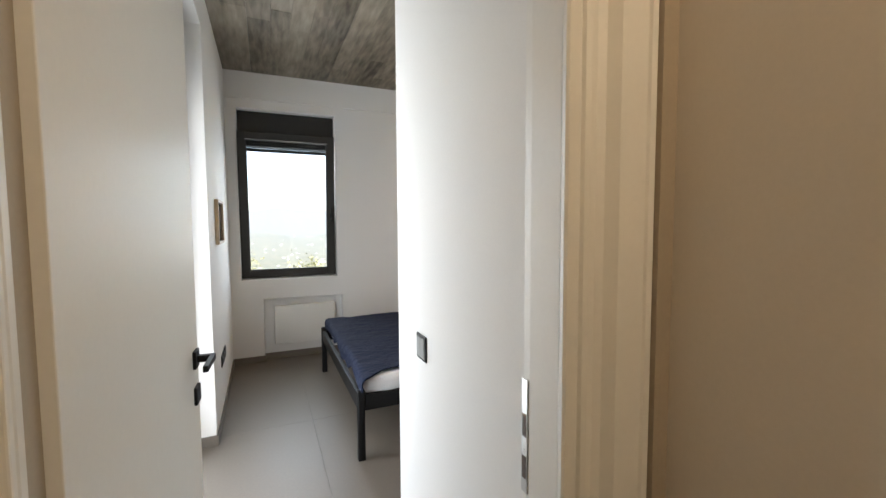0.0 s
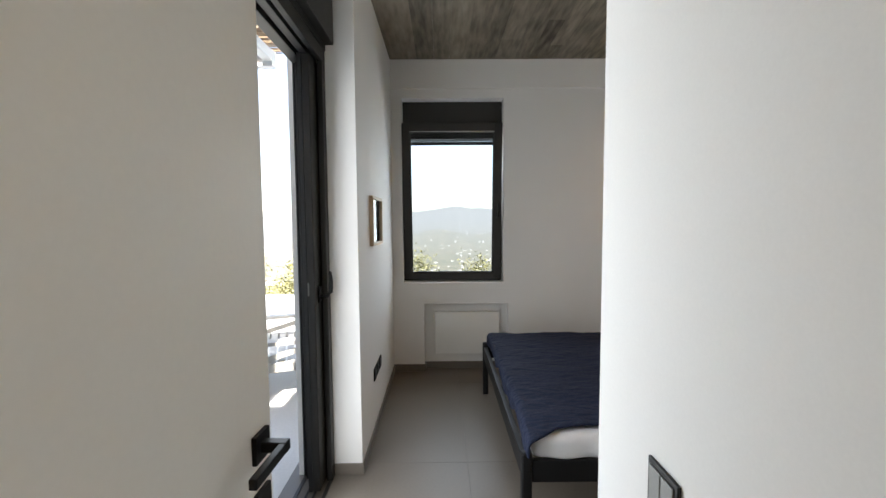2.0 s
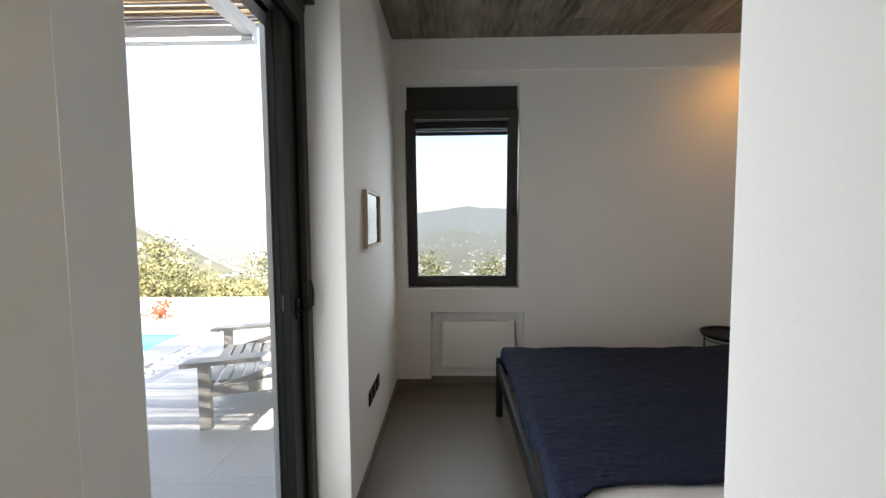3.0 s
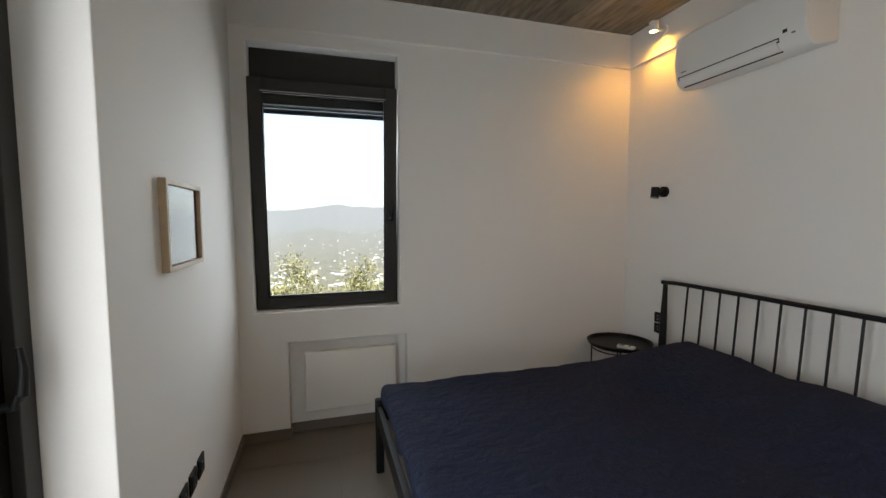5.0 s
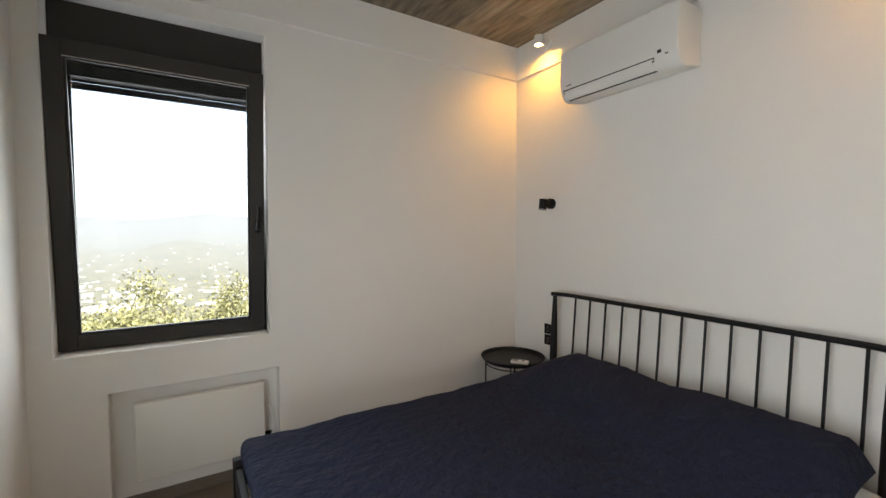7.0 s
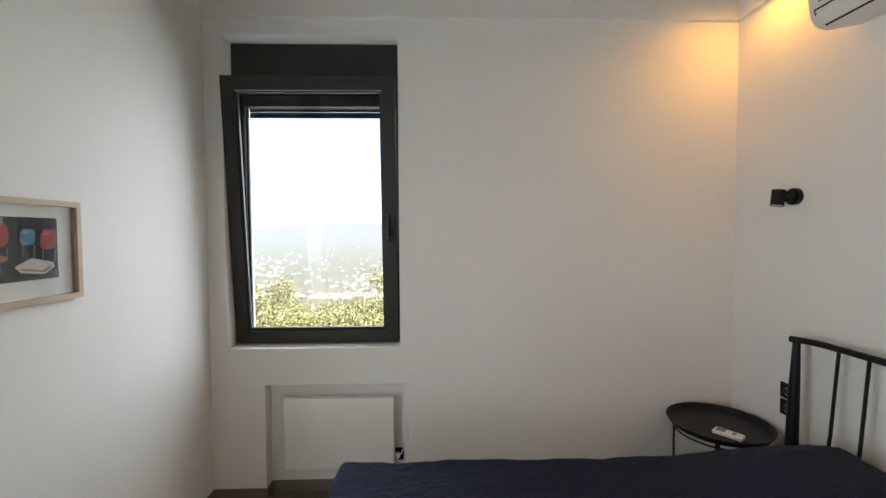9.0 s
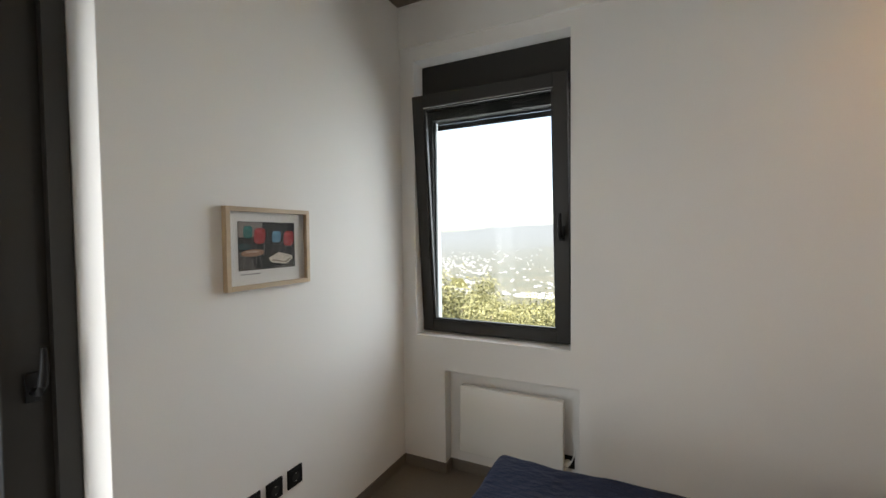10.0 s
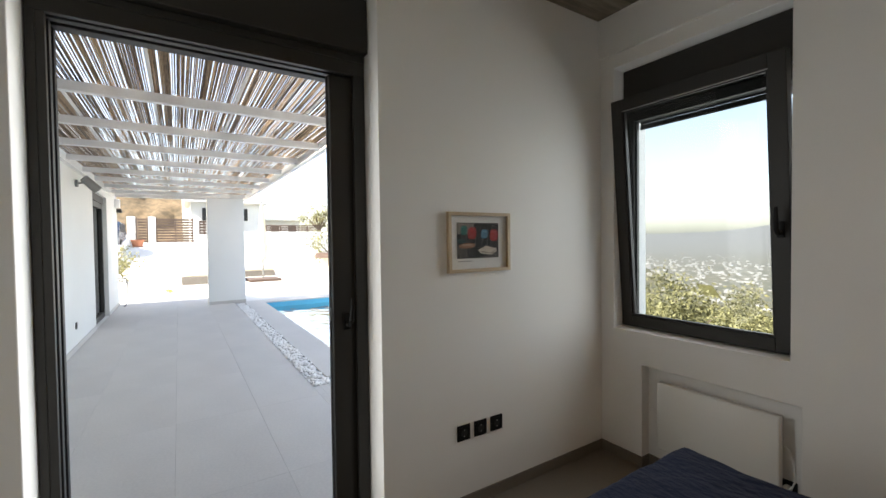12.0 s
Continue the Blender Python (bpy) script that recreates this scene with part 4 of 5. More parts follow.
def facade_door():
    t = thing("door_3", (-8.3, 0.85, 0), "dark framed glass door in the terrace wall", "door", kind="structure")
    a, b = FD
    for lo, hi in (((a + 0.003, 0.86, -0.02), (a + 0.10, 0.93, 2.2)), ((b - 0.10, 0.86, -0.02), (b - 0.003, 0.93, 2.2)), ((a + 0.10, 0.86, 2.1), (b - 0.10, 0.93, 2.2)), ((a + 0.10, 0.86, -0.02), (b - 0.10, 0.93, 0.08))):
        bar("frame", lo, hi, ALU, t, bevel=0.004)
    bar("shutter_box", (a + 0.003, 0.86, 2.2), (b - 0.003, 0.95, 2.327), ALU, t)
    bar("pane", (a + 0.10, 0.885, 0.08), (b - 0.10, 0.892, 2.1), GLASS, t)
    # a dark sheet stands in for the unlit room inside
    bar("dark_backing", (a + 0.05, 0.74, -0.02), (b - 0.05, 0.76, 2.2), ALU_DARK, t, "dark sheet standing for the unlit room behind the glass")


facade_door()
tagged(bar("baseboard", (-10.4, FAC, -0.02), (FD[0], FAC + 0.01, 0.06), DECK), "grey skirting along the terrace wall", "baseboard", kind="structure")
tagged(bar("baseboard", (FD[1], FAC, -0.02), (-0.40, FAC + 0.01, 0.06), DECK), "grey skirting along the terrace wall", "baseboard", kind="structure")


def pillar():
    t = thing("pergola_pillar", (-9.3, 3.13, -0.02), "broad white plastered pillar carrying the pergola", "pillar")
    bm = bmesh.new()
    box(bm, (-9.55, 2.76, -0.02), (-9.1, 3.52, 2.43), 0.01)
    part("shaft", bm, PLASTER, t)
    bm = bmesh.new()
    box(bm, (-9.56, 2.75, -0.02), (-9.09, 3.53, 0.055), 0.003)
    part("plinth", bm, DECK, t, "grey tile plinth")


pillar()


def pergola():
    t = thing("pergola", (-5.0, 2.3, 2.43), "white pergola roofed with dry reed mats", "pergola")
    z0, z1 = 2.43, 2.53
    y0, y1 = FAC + 0.06, 3.62
    for k in range(9):
        x = -0.68 if k == 0 else -0.95 - k * 1.015
        bar("beam", (x - 0.03, y0, z0 + 0.032), (x + 0.03, y1 - 0.06, z1), BEAM, t, bevel=0.004)
    bar("wall_plate", (-9.6, FAC + 0.001, z0 + 0.01), (-0.65, FAC + 0.06, z1), BEAM, t, bevel=0.004)
    bar("edge_beam", (-9.6, y1 - 0.06, z0), (-0.65, y1, z1 + 0.01), BEAM, t, bevel=0.004)
    bar("end_beam", (-9.62, FAC + 0.06, z0 - 0.003), (-9.55, y1 - 0.06, z1), BEAM, t, bevel=0.004)
    for k in range(4):
        y = 1.5 + k * 0.55
        bar("batten", (-9.6, y, z1 + 0.001), (-0.65, y + 0.02, z1 + 0.014), BEAM, t)
    rr = random.Random(11)
    verts, faces = [], []
    seg = 5
    for layer in range(2):
        for i in range(int(2.62 / 0.0135)):
            x = -0.62
            while x > -9.58:
                l = rr.uniform(2.0, 4.2)
                if rr.random() < (0.97 if layer == 0 else 0.5):
                    r = rr.uniform(0.0036, 0.006)
                    ya, yb = [FAC + 0.05 + i * 0.0135 + layer * 0.0067 + rr.uniform(-0.0035, 0.0035) for _ in range(2)]
                    za, zb = [z1 + 0.02 + layer * 0.012 + rr.uniform(-0.002, 0.006) for _ in range(2)]
                    xm = x - l / 2
                    ym, zm = (ya + yb) / 2 + rr.uniform(-0.004, 0.004), (za + zb) / 2 + rr.uniform(-0.006, 0.006)
                    base = len(verts)
                    for px, py, pz in ((x, ya, za), (xm, ym, zm), (max(x - l, -9.6), yb, zb)):
                        for q in range(seg):
                            verts.append((px, py + r * math.cos(q * math.tau / seg), pz + r * math.sin(q * math.tau / seg)))
                    for s in range(2):
                        for q in range(seg):
                            b0 = base + s * seg
                            faces.append((b0 + q, b0 + (q + 1) % seg, b0 + seg + (q + 1) % seg, b0 + seg + q))
                x -= l
    me = bpy.data.meshes.new("reed_mat")
    me.from_pydata(verts, [], faces)
    me.materials.append(REED)
    ob = new("reed_mat", me)
    ob.parent = t
    ob.matrix_parent_inverse = Matrix.Translation(t.location).inverted()
    tagged(ob, "layer of dry brown reeds", kind="stuff")


pergola()


def flood_lamp(x, z, big):
    t = thing("outdoor_spot", (x, FAC, z), "grey metal outdoor spotlight on the white wall", "outdoor lamp", "spotlights on the terrace wall")
    rod("base", (x, FAC, z), (x, FAC + 0.03, z), 0.05, LAMP_GREY, t, seg=20)
    pipe("arm", [(x, FAC + 0.03, z), (x + 0.01, FAC + 0.08, z + 0.01), (x + 0.02, FAC + 0.12, z + 0.01)], 0.012, LAMP_GREY, t)
    bm = bmesh.new()
    cyl(bm, (x + 0.06, FAC + 0.1, z + 0.07), (x - 0.02, FAC + 0.24, z - 0.08), 0.055 * big, 0.06 * big, 20)
    part("shade", bm, LAMP_GREY, t, "grey cylinder head", True)
    return t


flood_lamp(-5.85, 2.27, 1.0)


def wall_box():
    t = thing("wall_sensor_box", (-10.1, FAC, 2.3), "small pale junction box with a sensor on the terrace wall", "sensor box")
    bar("case", (-10.2, FAC, 2.22), (-10.02, FAC + 0.09, 2.42), PLASTIC, t, bevel=0.01)
    bar("eye", (-10.18, FAC + 0.02, 2.12), (-10.1, FAC + 0.12, 2.2), ALU_DARK, t, bevel=0.006)


wall_box()


def hose():
    t = thing("garden_hose", (-10.15, FAC, 0.5), "thin dark garden hose hanging from a wall tap", "hose")
    rod("tap", (-10.2, FAC, 0.62), (-10.2, FAC + 0.1, 0.62), 0.015, STEEL, t)
    pipe("tubing", [(-10.2, FAC + 0.1, 0.62), (-10.2, FAC + 0.16, 0.6), (-10.2, FAC + 0.18, 0.4), (-10.2, FAC + 0.16, 0.15), (-10.15, FAC + 0.14, -0.005), (-10.0, FAC + 0.12, -0.008)], 0.011, BLACK, t)


hose()
socket("outdoor_socket", (-5.6, FAC, 0.32), "y", 1, 0.09, "small dark outdoor socket on the terrace wall")

# pool: basin, water, coping
PX0, PX1, PY0, PY1 = -8.85, -2.95, 3.88, 6.42
cells("pool_basin", [PX0 - 0.25, PX0, PX1, PX1 + 0.25], [PY0 - 0.25, PY0, PY1, PY1 + 0.25], [-1.6, -1.4, -0.045], lambda x, y, z: z < -1.4 or not (PX0 < x < PX1 and PY0 < y < PY1), POOL, "blue lined swimming pool basin", "pool", 0.0)
bm = bmesh.new()
nx, ny = 90, 40
grid = [[bm.verts.new((PX0 + (PX1 - PX0) * i / nx, PY0 + (PY1 - PY0) * j / ny, -0.16 + 0.008 * noise.noise(Vector((i * 0.25, j * 0.25, 0))))) for j in range(ny + 1)] for i in range(nx + 1)]
for i in range(nx):
    for j in range(ny):
        bm.faces.new((grid[i][j], grid[i + 1][j], grid[i + 1][j + 1], grid[i][j + 1]))
wat = tagged(part("water", bm, WATER, smooth=True), "clear rippled blue pool water", "water", kind="structure")
wat.visible_shadow = False
cells("pool_coping", [PX0 - 0.38, PX0 + 0.02, PX1 - 0.02, PX1 + 0.36], [3.49, PY0 + 0.02, PY1 - 0.02, 6.82], [-0.043, -0.012], lambda x, y, z: not (PX0 + 0.02 < x < PX1 - 0.02 and PY0 + 0.02 < y < PY1 - 0.02), DECK, "grey stone pool coping", "pool edge", 0.004)

# pebble gutter in an L round the pool
rr = random.Random(3)
stone = bmesh.new()
bmesh.ops.create_icosphere(stone, subdivisions=1, radius=1.0)
stone_v = [v.co.copy() for v in stone.verts]
stone_f = [[v.index for v in f.verts] for f in stone.faces]
stone.free()
verts, faces = [], []
for seg0, seg1, wide in (((-2.40, 3.38), (-8.9, 3.38), 0.19), ((-2.45, 3.3), (-2.45, 6.9), 0.2)):
    ln = math.dist(seg0, seg1)
    dx, dy = (seg1[0] - seg0[0]) / ln, (seg1[1] - seg0[1]) / ln
    for k in range(int(ln * 190)):
        s, o = rr.uniform(0, ln), rr.uniform(-wide / 2, wide / 2)
        r = rr.uniform(0.013, 0.03)
        m = Matrix.Translation((seg0[0] + dx * s - dy * o, seg0[1] + dy * s + dx * o, -0.028 + rr.uniform(0, 0.022)))
        m = m @ Euler((rr.uniform(0, 0.5), rr.uniform(0, 0.5), rr.uniform(0, 6))).to_matrix().to_4x4() @ Matrix.Diagonal((r * rr.uniform(0.8, 1.5), r * rr.uniform(0.7, 1.1), r * rr.uniform(0.5, 0.8), 1))
        b0 = len(verts)
        verts += [m @ v for v in stone_v]
        faces += [[b0 + q for q in f] for f in stone_f]
me = bpy.data.meshes.new("pebbles")
me.from_pydata(verts, [], faces)
me.materials.append(PEBBLE)
me.polygons.foreach_set("use_smooth", [True] * len(me.polygons))
tagged(new("pebbles", me), "strip of rounded white pebbles beside the pool", "pebbles", kind="stuff")


# lounge chair on the terrace
def lounge_chair():
    t = thing("lounge_chair", (-1.25, 3.85, -0.012), "grey painted wooden lounge armchair with reclined slats", "lounge chair")
    m = Matrix.Translation((-1.25, 3.85, -0.012)) @ pose(0, 0, 0, 0, 0, 20)
    W = 1.05

    def put(name, lo, hi, bevel=0.005, turn=None, label=""):
        bm = bmesh.new()
        box(bm, lo, hi, bevel)
        if turn:
            bmesh.ops.transform(bm, matrix=turn, verts=bm.verts)
        bmesh.ops.transform(bm, matrix=m, verts=bm.verts)
        return part(name, bm, TEAK, t, label)

    for y in (0.0, W - 0.07):
        put("front_leg", (0.0, y, 0.0), (0.075, y + 0.07, 0.445))
        put("back_leg", (0.85, y, 0.0), (0.92, y + 0.07, 0.445))
        bm = bmesh.new()
        a = -0.02
        pts = [(-0.10, a), (-0.06, W * 0 + 0.1), (0.95, 0.1), (0.95, a), (-0.04, a)]
        lo_v = [bm.verts.new((px, y + py - 0.0, 0.445)) for px, py in pts]
        up_v = [bm.verts.new((px, y + py - 0.0, 0.475)) for px, py in pts]
        bm.faces.new(lo_v)
        bm.faces.new(up_v)
        for k in range(5):
            bm.faces.new((lo_v[k], lo_v[(k + 1) % 5], up_v[(k + 1) % 5], up_v[k]))
        bmesh.ops.transform(bm, matrix=m, verts=bm.verts)
        part("armrest", bm, TEAK, t, "flat wide armrest")
        put("side_rail", (0.075, y + 0.015, 0.22), (0.85, y + 0.05, 0.295))
        brace = Matrix.Translation((0.075, 0, 0.26)) @ pose(0, 0, 0, 0, -14, 0) @ Matrix.Translation((-0.075, 0, -0.26))
        put("brace", (0.10, y + 0.02, 0.24), (0.88, y + 0.045, 0.285), 0.003, brace)
    put("front_rail", (0.01, 0.07, 0.22), (0.05, W - 0.07, 0.295))
    for k in range(7):
        x = 0.04 + k * 0.075
        put("seat_slat", (x, 0.06, 0.30 - k * 0.004), (x + 0.06, W - 0.06, 0.322 - k * 0.004), 0.004)
    back = Matrix.Translation((0.56, 0, 0.28)) @ pose(0, 0, 0, 0, -13, 0) @ Matrix.Translation((-0.56, 0, -0.28))
    for k in range(9):
        x = 0.57 + k * 0.078
        put("back_slat", (x, 0.08, 0.27), (x + 0.062, W - 0.08, 0.29), 0.004, back)
    put("back_stile", (0.56, 0.13, 0.245), (1.27, 0.17, 0.27), 0.004, back)
    put("back_stile", (0.56, W - 0.17, 0.245), (1.27, W - 0.13, 0.27), 0.004, back)
    return t


lounge_chair()


def bush(name, at, size, mat, leaves, seed, label, category, group="", leaf=0.05, trunk=True):
    """A multi-limbed shrub or tree with a crown of single leaves."""
    rr = random.Random(seed)
    t = thing(name, at, label, category, group)
    x, y, z = at
    bm = bmesh.new()
    tips = []
    base = (x, y, z + size * (0.42 if trunk else 0.03))
    if trunk:
        tube(bm, [(x, y, z - 0.3), (x + 0.04, y, z + size * 0.2), base], [size * 0.06, size * 0.05, size * 0.038], 8)
    for k in range(9):
        an, rise = k * 2.4 + rr.uniform(-0.3, 0.3), rr.uniform(0.22, 0.55)
        out = size * rr.uniform(0.2, 0.42)
        mid = (base[0] + 0.5 * out * math.cos(an), base[1] + 0.5 * out * math.sin(an), base[2] + size * rise * 0.6)
        tip = (base[0] + out * math.cos(an), base[1] + out * math.sin(an), base[2] + size * rise)
        tube(bm, [base, mid, tip], [size * 0.02, size * 0.012, size * 0.004], 6)
        tips += [mid, tip]
    part("trunk", bm, BARK, t, "", True)
    verts, faces = [], []
    clumps = []
    for _ in range(34):
        c = Vector(rr.choice(tips)) + Vector((rr.gauss(0, 1), rr.gauss(0, 1), rr.gauss(0, 0.8))) * size * 0.11
        clumps.append((c, size * rr.uniform(0.07, 0.15)))
    for _ in range(leaves):
        c, r = rr.choice(clumps)
        p = c + Vector((rr.gauss(0, 1), rr.gauss(0, 1), rr.gauss(0, 0.85))) * r * 0.62
        d = Vector((rr.gauss(0, 1), rr.gauss(0, 1), rr.gauss(0.3, 1))).normalized()
        s = d.cross(Vector((rr.gauss(0, 1), rr.gauss(0, 1), rr.gauss(0, 1)))).normalized()
        l, w = leaf * rr.uniform(0.7, 1.3), leaf * 0.26
        b0 = len(verts)
        verts += [p, p + d * l * 0.5 + s * w, p + d * l, p + d * l * 0.5 - s * w]
        faces.append((b0, b0 + 1, b0 + 2, b0 + 3))
    me = bpy.data.meshes.new("crown")
    me.from_pydata(verts, [], faces)
    me.materials.append(mat)
    ob = new("crown", me)
    ob.parent = t
    ob.matrix_parent_inverse = Matrix.Translation(t.location).inverted()
    return t


def ground_height(x, y):
    """Levelled plot, then the slope down to the plain and the far ridges."""
    n = noise.noise(Vector((x * 0.02, y * 0.02, 0))) * 1.0
    d = max(0.0, y - 9.3, (x - 8) * 0.8)
    z = -1.75 - 0.26 * min(d, 60) - 0.13 * min(max(d - 60, 0), 640) + (n * min(1.5, d * 0.05) if d < 900 else 0)
    z = max(z, -100 + 4 * n)
    r = math.hypot(x, y)
    if y > 1200:
        az = math.atan2(x, y)
        ridge = 150 + 75 * noise.noise(Vector((az * 5, 0.3, 0))) + 45 * noise.noise(Vector((az * 14, 1.3, 0))) + 14 * noise.noise(Vector((az * 50, 2.3, r * 0.002)))
        z += 0.84 * max(0.0, ridge + 110) * (1 - 0.36 * min(1.0, max(0.0, -0.1 - az) / 0.28)) * min(1.0, max(0.0, (r - 2600) / 1500)) ** 1.5
        low = 46 + 60 * noise.noise(Vector((az * 9 + 4, 4.3, 0)))
        z += max(0.0, low) * (1 - 0.8 * min(1.0, max(0.0, -0.12 - az) / 0.3)) * max(0.0, 1 - abs(r - 2300) / 700) ** 1.2
    # the rocky hill across the pool
    hx, hy = x + 390, y - 420
    z += 96 * max(0.0, 1 - math.hypot(hx, hy) / 190) ** 1.15 * (1 + 0.25 * noise.noise(Vector((x * 0.03, y * 0.03, 1.0))) + 0.12 * noise.noise(Vector((x * 0.1, y * 0.1, 2.0))))
    return z


def valley_material(name="valley_painted_haze", houses=False):
    """Fields and scrub with blue haze painted in as a glow that grows with distance from the house: a backdrop beyond
    fifty metres.
    """
    m = bpy.data.materials.new(name)
    m.use_nodes = True
    nt = m.node_tree
    nd, lk = nt.nodes, nt.links
    b = nd["Principled BSDF"]
    geo = nd.new("ShaderNodeNewGeometry")
    field, scrub = nd.new("ShaderNodeTexVoronoi"), nd.new("ShaderNodeTexNoise")
    field.inputs["Scale"].default_value = 0.012
    scrub.inputs["Scale"].default_value, scrub.inputs["Detail"].default_value = 0.05, 8
    lk.new(geo.outputs["Position"], field.inputs["Vector"])
    lk.new(geo.outputs["Position"], scrub.inputs["Vector"])
    ramp = nd.new("ShaderNodeValToRGB")
    e = ramp.color_ramp.elements
    e[0].position, e[0].color = 0.38, (0.05, 0.055, 0.022, 1)
    e[1].position, e[1].color = 0.62, (0.17, 0.145, 0.075, 1)
    lk.new(scrub.outputs["Fac"], ramp.inputs["Fac"])
    mix = nd.new("ShaderNodeMix")
    mix.data_type = "RGBA"
    mix.inputs["Factor"].default_value = 0.28
    lk.new(ramp.outputs["Color"], mix.inputs["A"])
    rp = nd.new("ShaderNodeValToRGB")
    f = rp.color_ramp.elements
    f[0].color, f[1].color = (0.06, 0.07, 0.03, 1), (0.2, 0.16, 0.085, 1)
    sepc = nd.new("ShaderNodeSeparateColor")
    lk.new(field.outputs["Color"], sepc.inputs["Color"])
    lk.new(sepc.outputs[0], rp.inputs["Fac"])
    lk.new(rp.outputs["Color"], mix.inputs["B"])
    if houses:
        b.inputs["Base Color"].default_value = (0.55, 0.53, 0.5, 1)
    else:
        lk.new(mix.outputs["Result"], b.inputs["Base Color"])
    b.inputs["Roughness"].default_value = 0.95
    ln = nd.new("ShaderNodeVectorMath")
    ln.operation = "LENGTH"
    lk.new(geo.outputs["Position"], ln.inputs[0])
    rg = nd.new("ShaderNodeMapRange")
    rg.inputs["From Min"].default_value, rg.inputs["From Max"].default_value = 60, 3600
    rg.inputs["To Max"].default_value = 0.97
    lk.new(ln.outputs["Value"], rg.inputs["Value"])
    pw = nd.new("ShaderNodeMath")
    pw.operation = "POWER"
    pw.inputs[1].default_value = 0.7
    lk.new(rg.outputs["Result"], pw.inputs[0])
    # the haze is an emission mixed over the base colour, stronger farther out
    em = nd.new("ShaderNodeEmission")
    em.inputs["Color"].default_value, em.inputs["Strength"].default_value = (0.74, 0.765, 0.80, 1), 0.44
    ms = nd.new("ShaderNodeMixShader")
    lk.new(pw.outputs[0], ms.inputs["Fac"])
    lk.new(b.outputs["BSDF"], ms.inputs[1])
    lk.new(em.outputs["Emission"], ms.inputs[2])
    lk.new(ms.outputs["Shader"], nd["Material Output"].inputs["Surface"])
    return m


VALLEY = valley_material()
FAR_HOUSES = valley_material("white_houses_painted_haze", True)


def ground():
    """One sheet from the plot to the horizon, finer near the house."""
    def steps(lo, hi):
        out, s = [0.0], 1.2
        while out[-1] < hi:
            out.append(out[-1] + s)
            s *= 1.062
        neg, s = [0.0], 1.2
        while neg[-1] < lo:
            neg.append(neg[-1] + s)
            s *= 1.062
        return [-v for v in neg[:0:-1]] + out

    xs = [v - 6 for v in steps(4400, 4400)]
    ys = [v + 9.3 for v in steps(1200, 4400)]
    verts = [(x, y, ground_height(x, y)) for x in xs for y in ys]
    n = len(ys)
    faces = [(i * n + j, (i + 1) * n + j, (i + 1) * n + j + 1, i * n + j + 1) for i in range(len(xs) - 1) for j in range(n - 1)]
    me = bpy.data.meshes.new("ground")
    me.from_pydata(verts, [], faces)
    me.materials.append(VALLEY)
    me.polygons.foreach_set("use_smooth", [True] * len(me.polygons))
    tagged(new("ground", me), "dry olive hillside falling to a valley with painted haze", "ground", kind="structure")


ground()


def village():
    """White houses and sheds scattered over the plain."""
    rr = random.Random(21)
    verts, faces = [], []
    for k in range(1900):
        if k < 600:
            az, r = rr.uniform(-1.15, 0.75), 400 + 1900 * rr.random() ** 1.4
        elif k < 1300:
            az, r = rr.choice((-0.1, -0.5, 0.2, -0.75, 0.35)) + rr.gauss(0, 0.07), rr.gauss(800, 170)
        else:
            az, r = rr.choice((-0.42, -0.58, -0.7, -0.84)) + rr.gauss(0, 0.06), max(900, rr.gauss(1500, 320))
        x, y = r * math.sin(az), r * math.cos(az)
        z = ground_height(x, y)
        w, d, h = rr.uniform(3, 8), rr.uniform(3, 6), rr.uniform(1.8, 3.6)
        if k >= 1300:
            w, d, h = w * 1.3, d * 1.25, h * 1.15
        if rr.random() < 0.06:
            w, d, h = w * 3.2, d * 1.4, h
        an = rr.uniform(0, 3)
        c, s = math.cos(an), math.sin(an)
        b0 = len(verts)
        for zz in (z - 3, z + h):
            for u, v in ((-w, -d), (w, -d), (w, d), (-w, d)):
                verts.append((x + (u * c - v * s) / 2, y + (u * s + v * c) / 2, zz))
        faces += [(b0 + i, b0 + (i + 1) % 4, b0 + 4 + (i + 1) % 4, b0 + 4 + i) for i in range(4)] + [(b0 + 4, b0 + 5, b0 + 6, b0 + 7)]
    me = bpy.data.meshes.new("village")
    me.from_pydata(verts, [], faces)
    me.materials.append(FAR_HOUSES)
    tagged(new("village", me), "scattered white houses across the valley floor", "village", kind="stuff")


village()


def scrub():
    """Low bushes on the slope below the plot."""
    rr = random.Random(31)
    verts, faces = [], []
    for _ in range(420):
        y = 18 + 170 * rr.random() ** 1.6
        x = rr.uniform(-1.3, 0.75) * y
        z, s = ground_height(x, y), rr.uniform(0.8, 2.0)
        for _ in range(46):
            p = Vector((x, y, z + s * 0.7)) + Vector((rr.gauss(0, 0.5), rr.gauss(0, 0.5), rr.gauss(0, 0.4))) * s
            d = Vector((rr.gauss(0, 1), rr.gauss(0, 1), rr.gauss(0, 1))).normalized()
            e = d.cross(Vector((rr.gauss(0, 1), rr.gauss(0, 1), rr.gauss(0, 1)))).normalized()
            q = s * 0.22
            b0 = len(verts)
            verts += [p - d * q, p + e * q * 0.6, p + d * q, p - e * q * 0.6]
            faces.append((b0, b0 + 1, b0 + 2, b0 + 3))
    me = bpy.data.meshes.new("scrub")
    me.from_pydata(verts, [], faces)
    me.materials.append(LEAF)
    tagged(new("scrub", me), "dense olive scrub on the hillside", "scrub", kind="stuff")


scrub()

tree = bush("olive_tree", (-0.6, 14.0, -3.85), 3.6, LEAF, 9000, 41, "grey green olive tree below the terrace", "tree", "olive trees on the slope", 0.1)
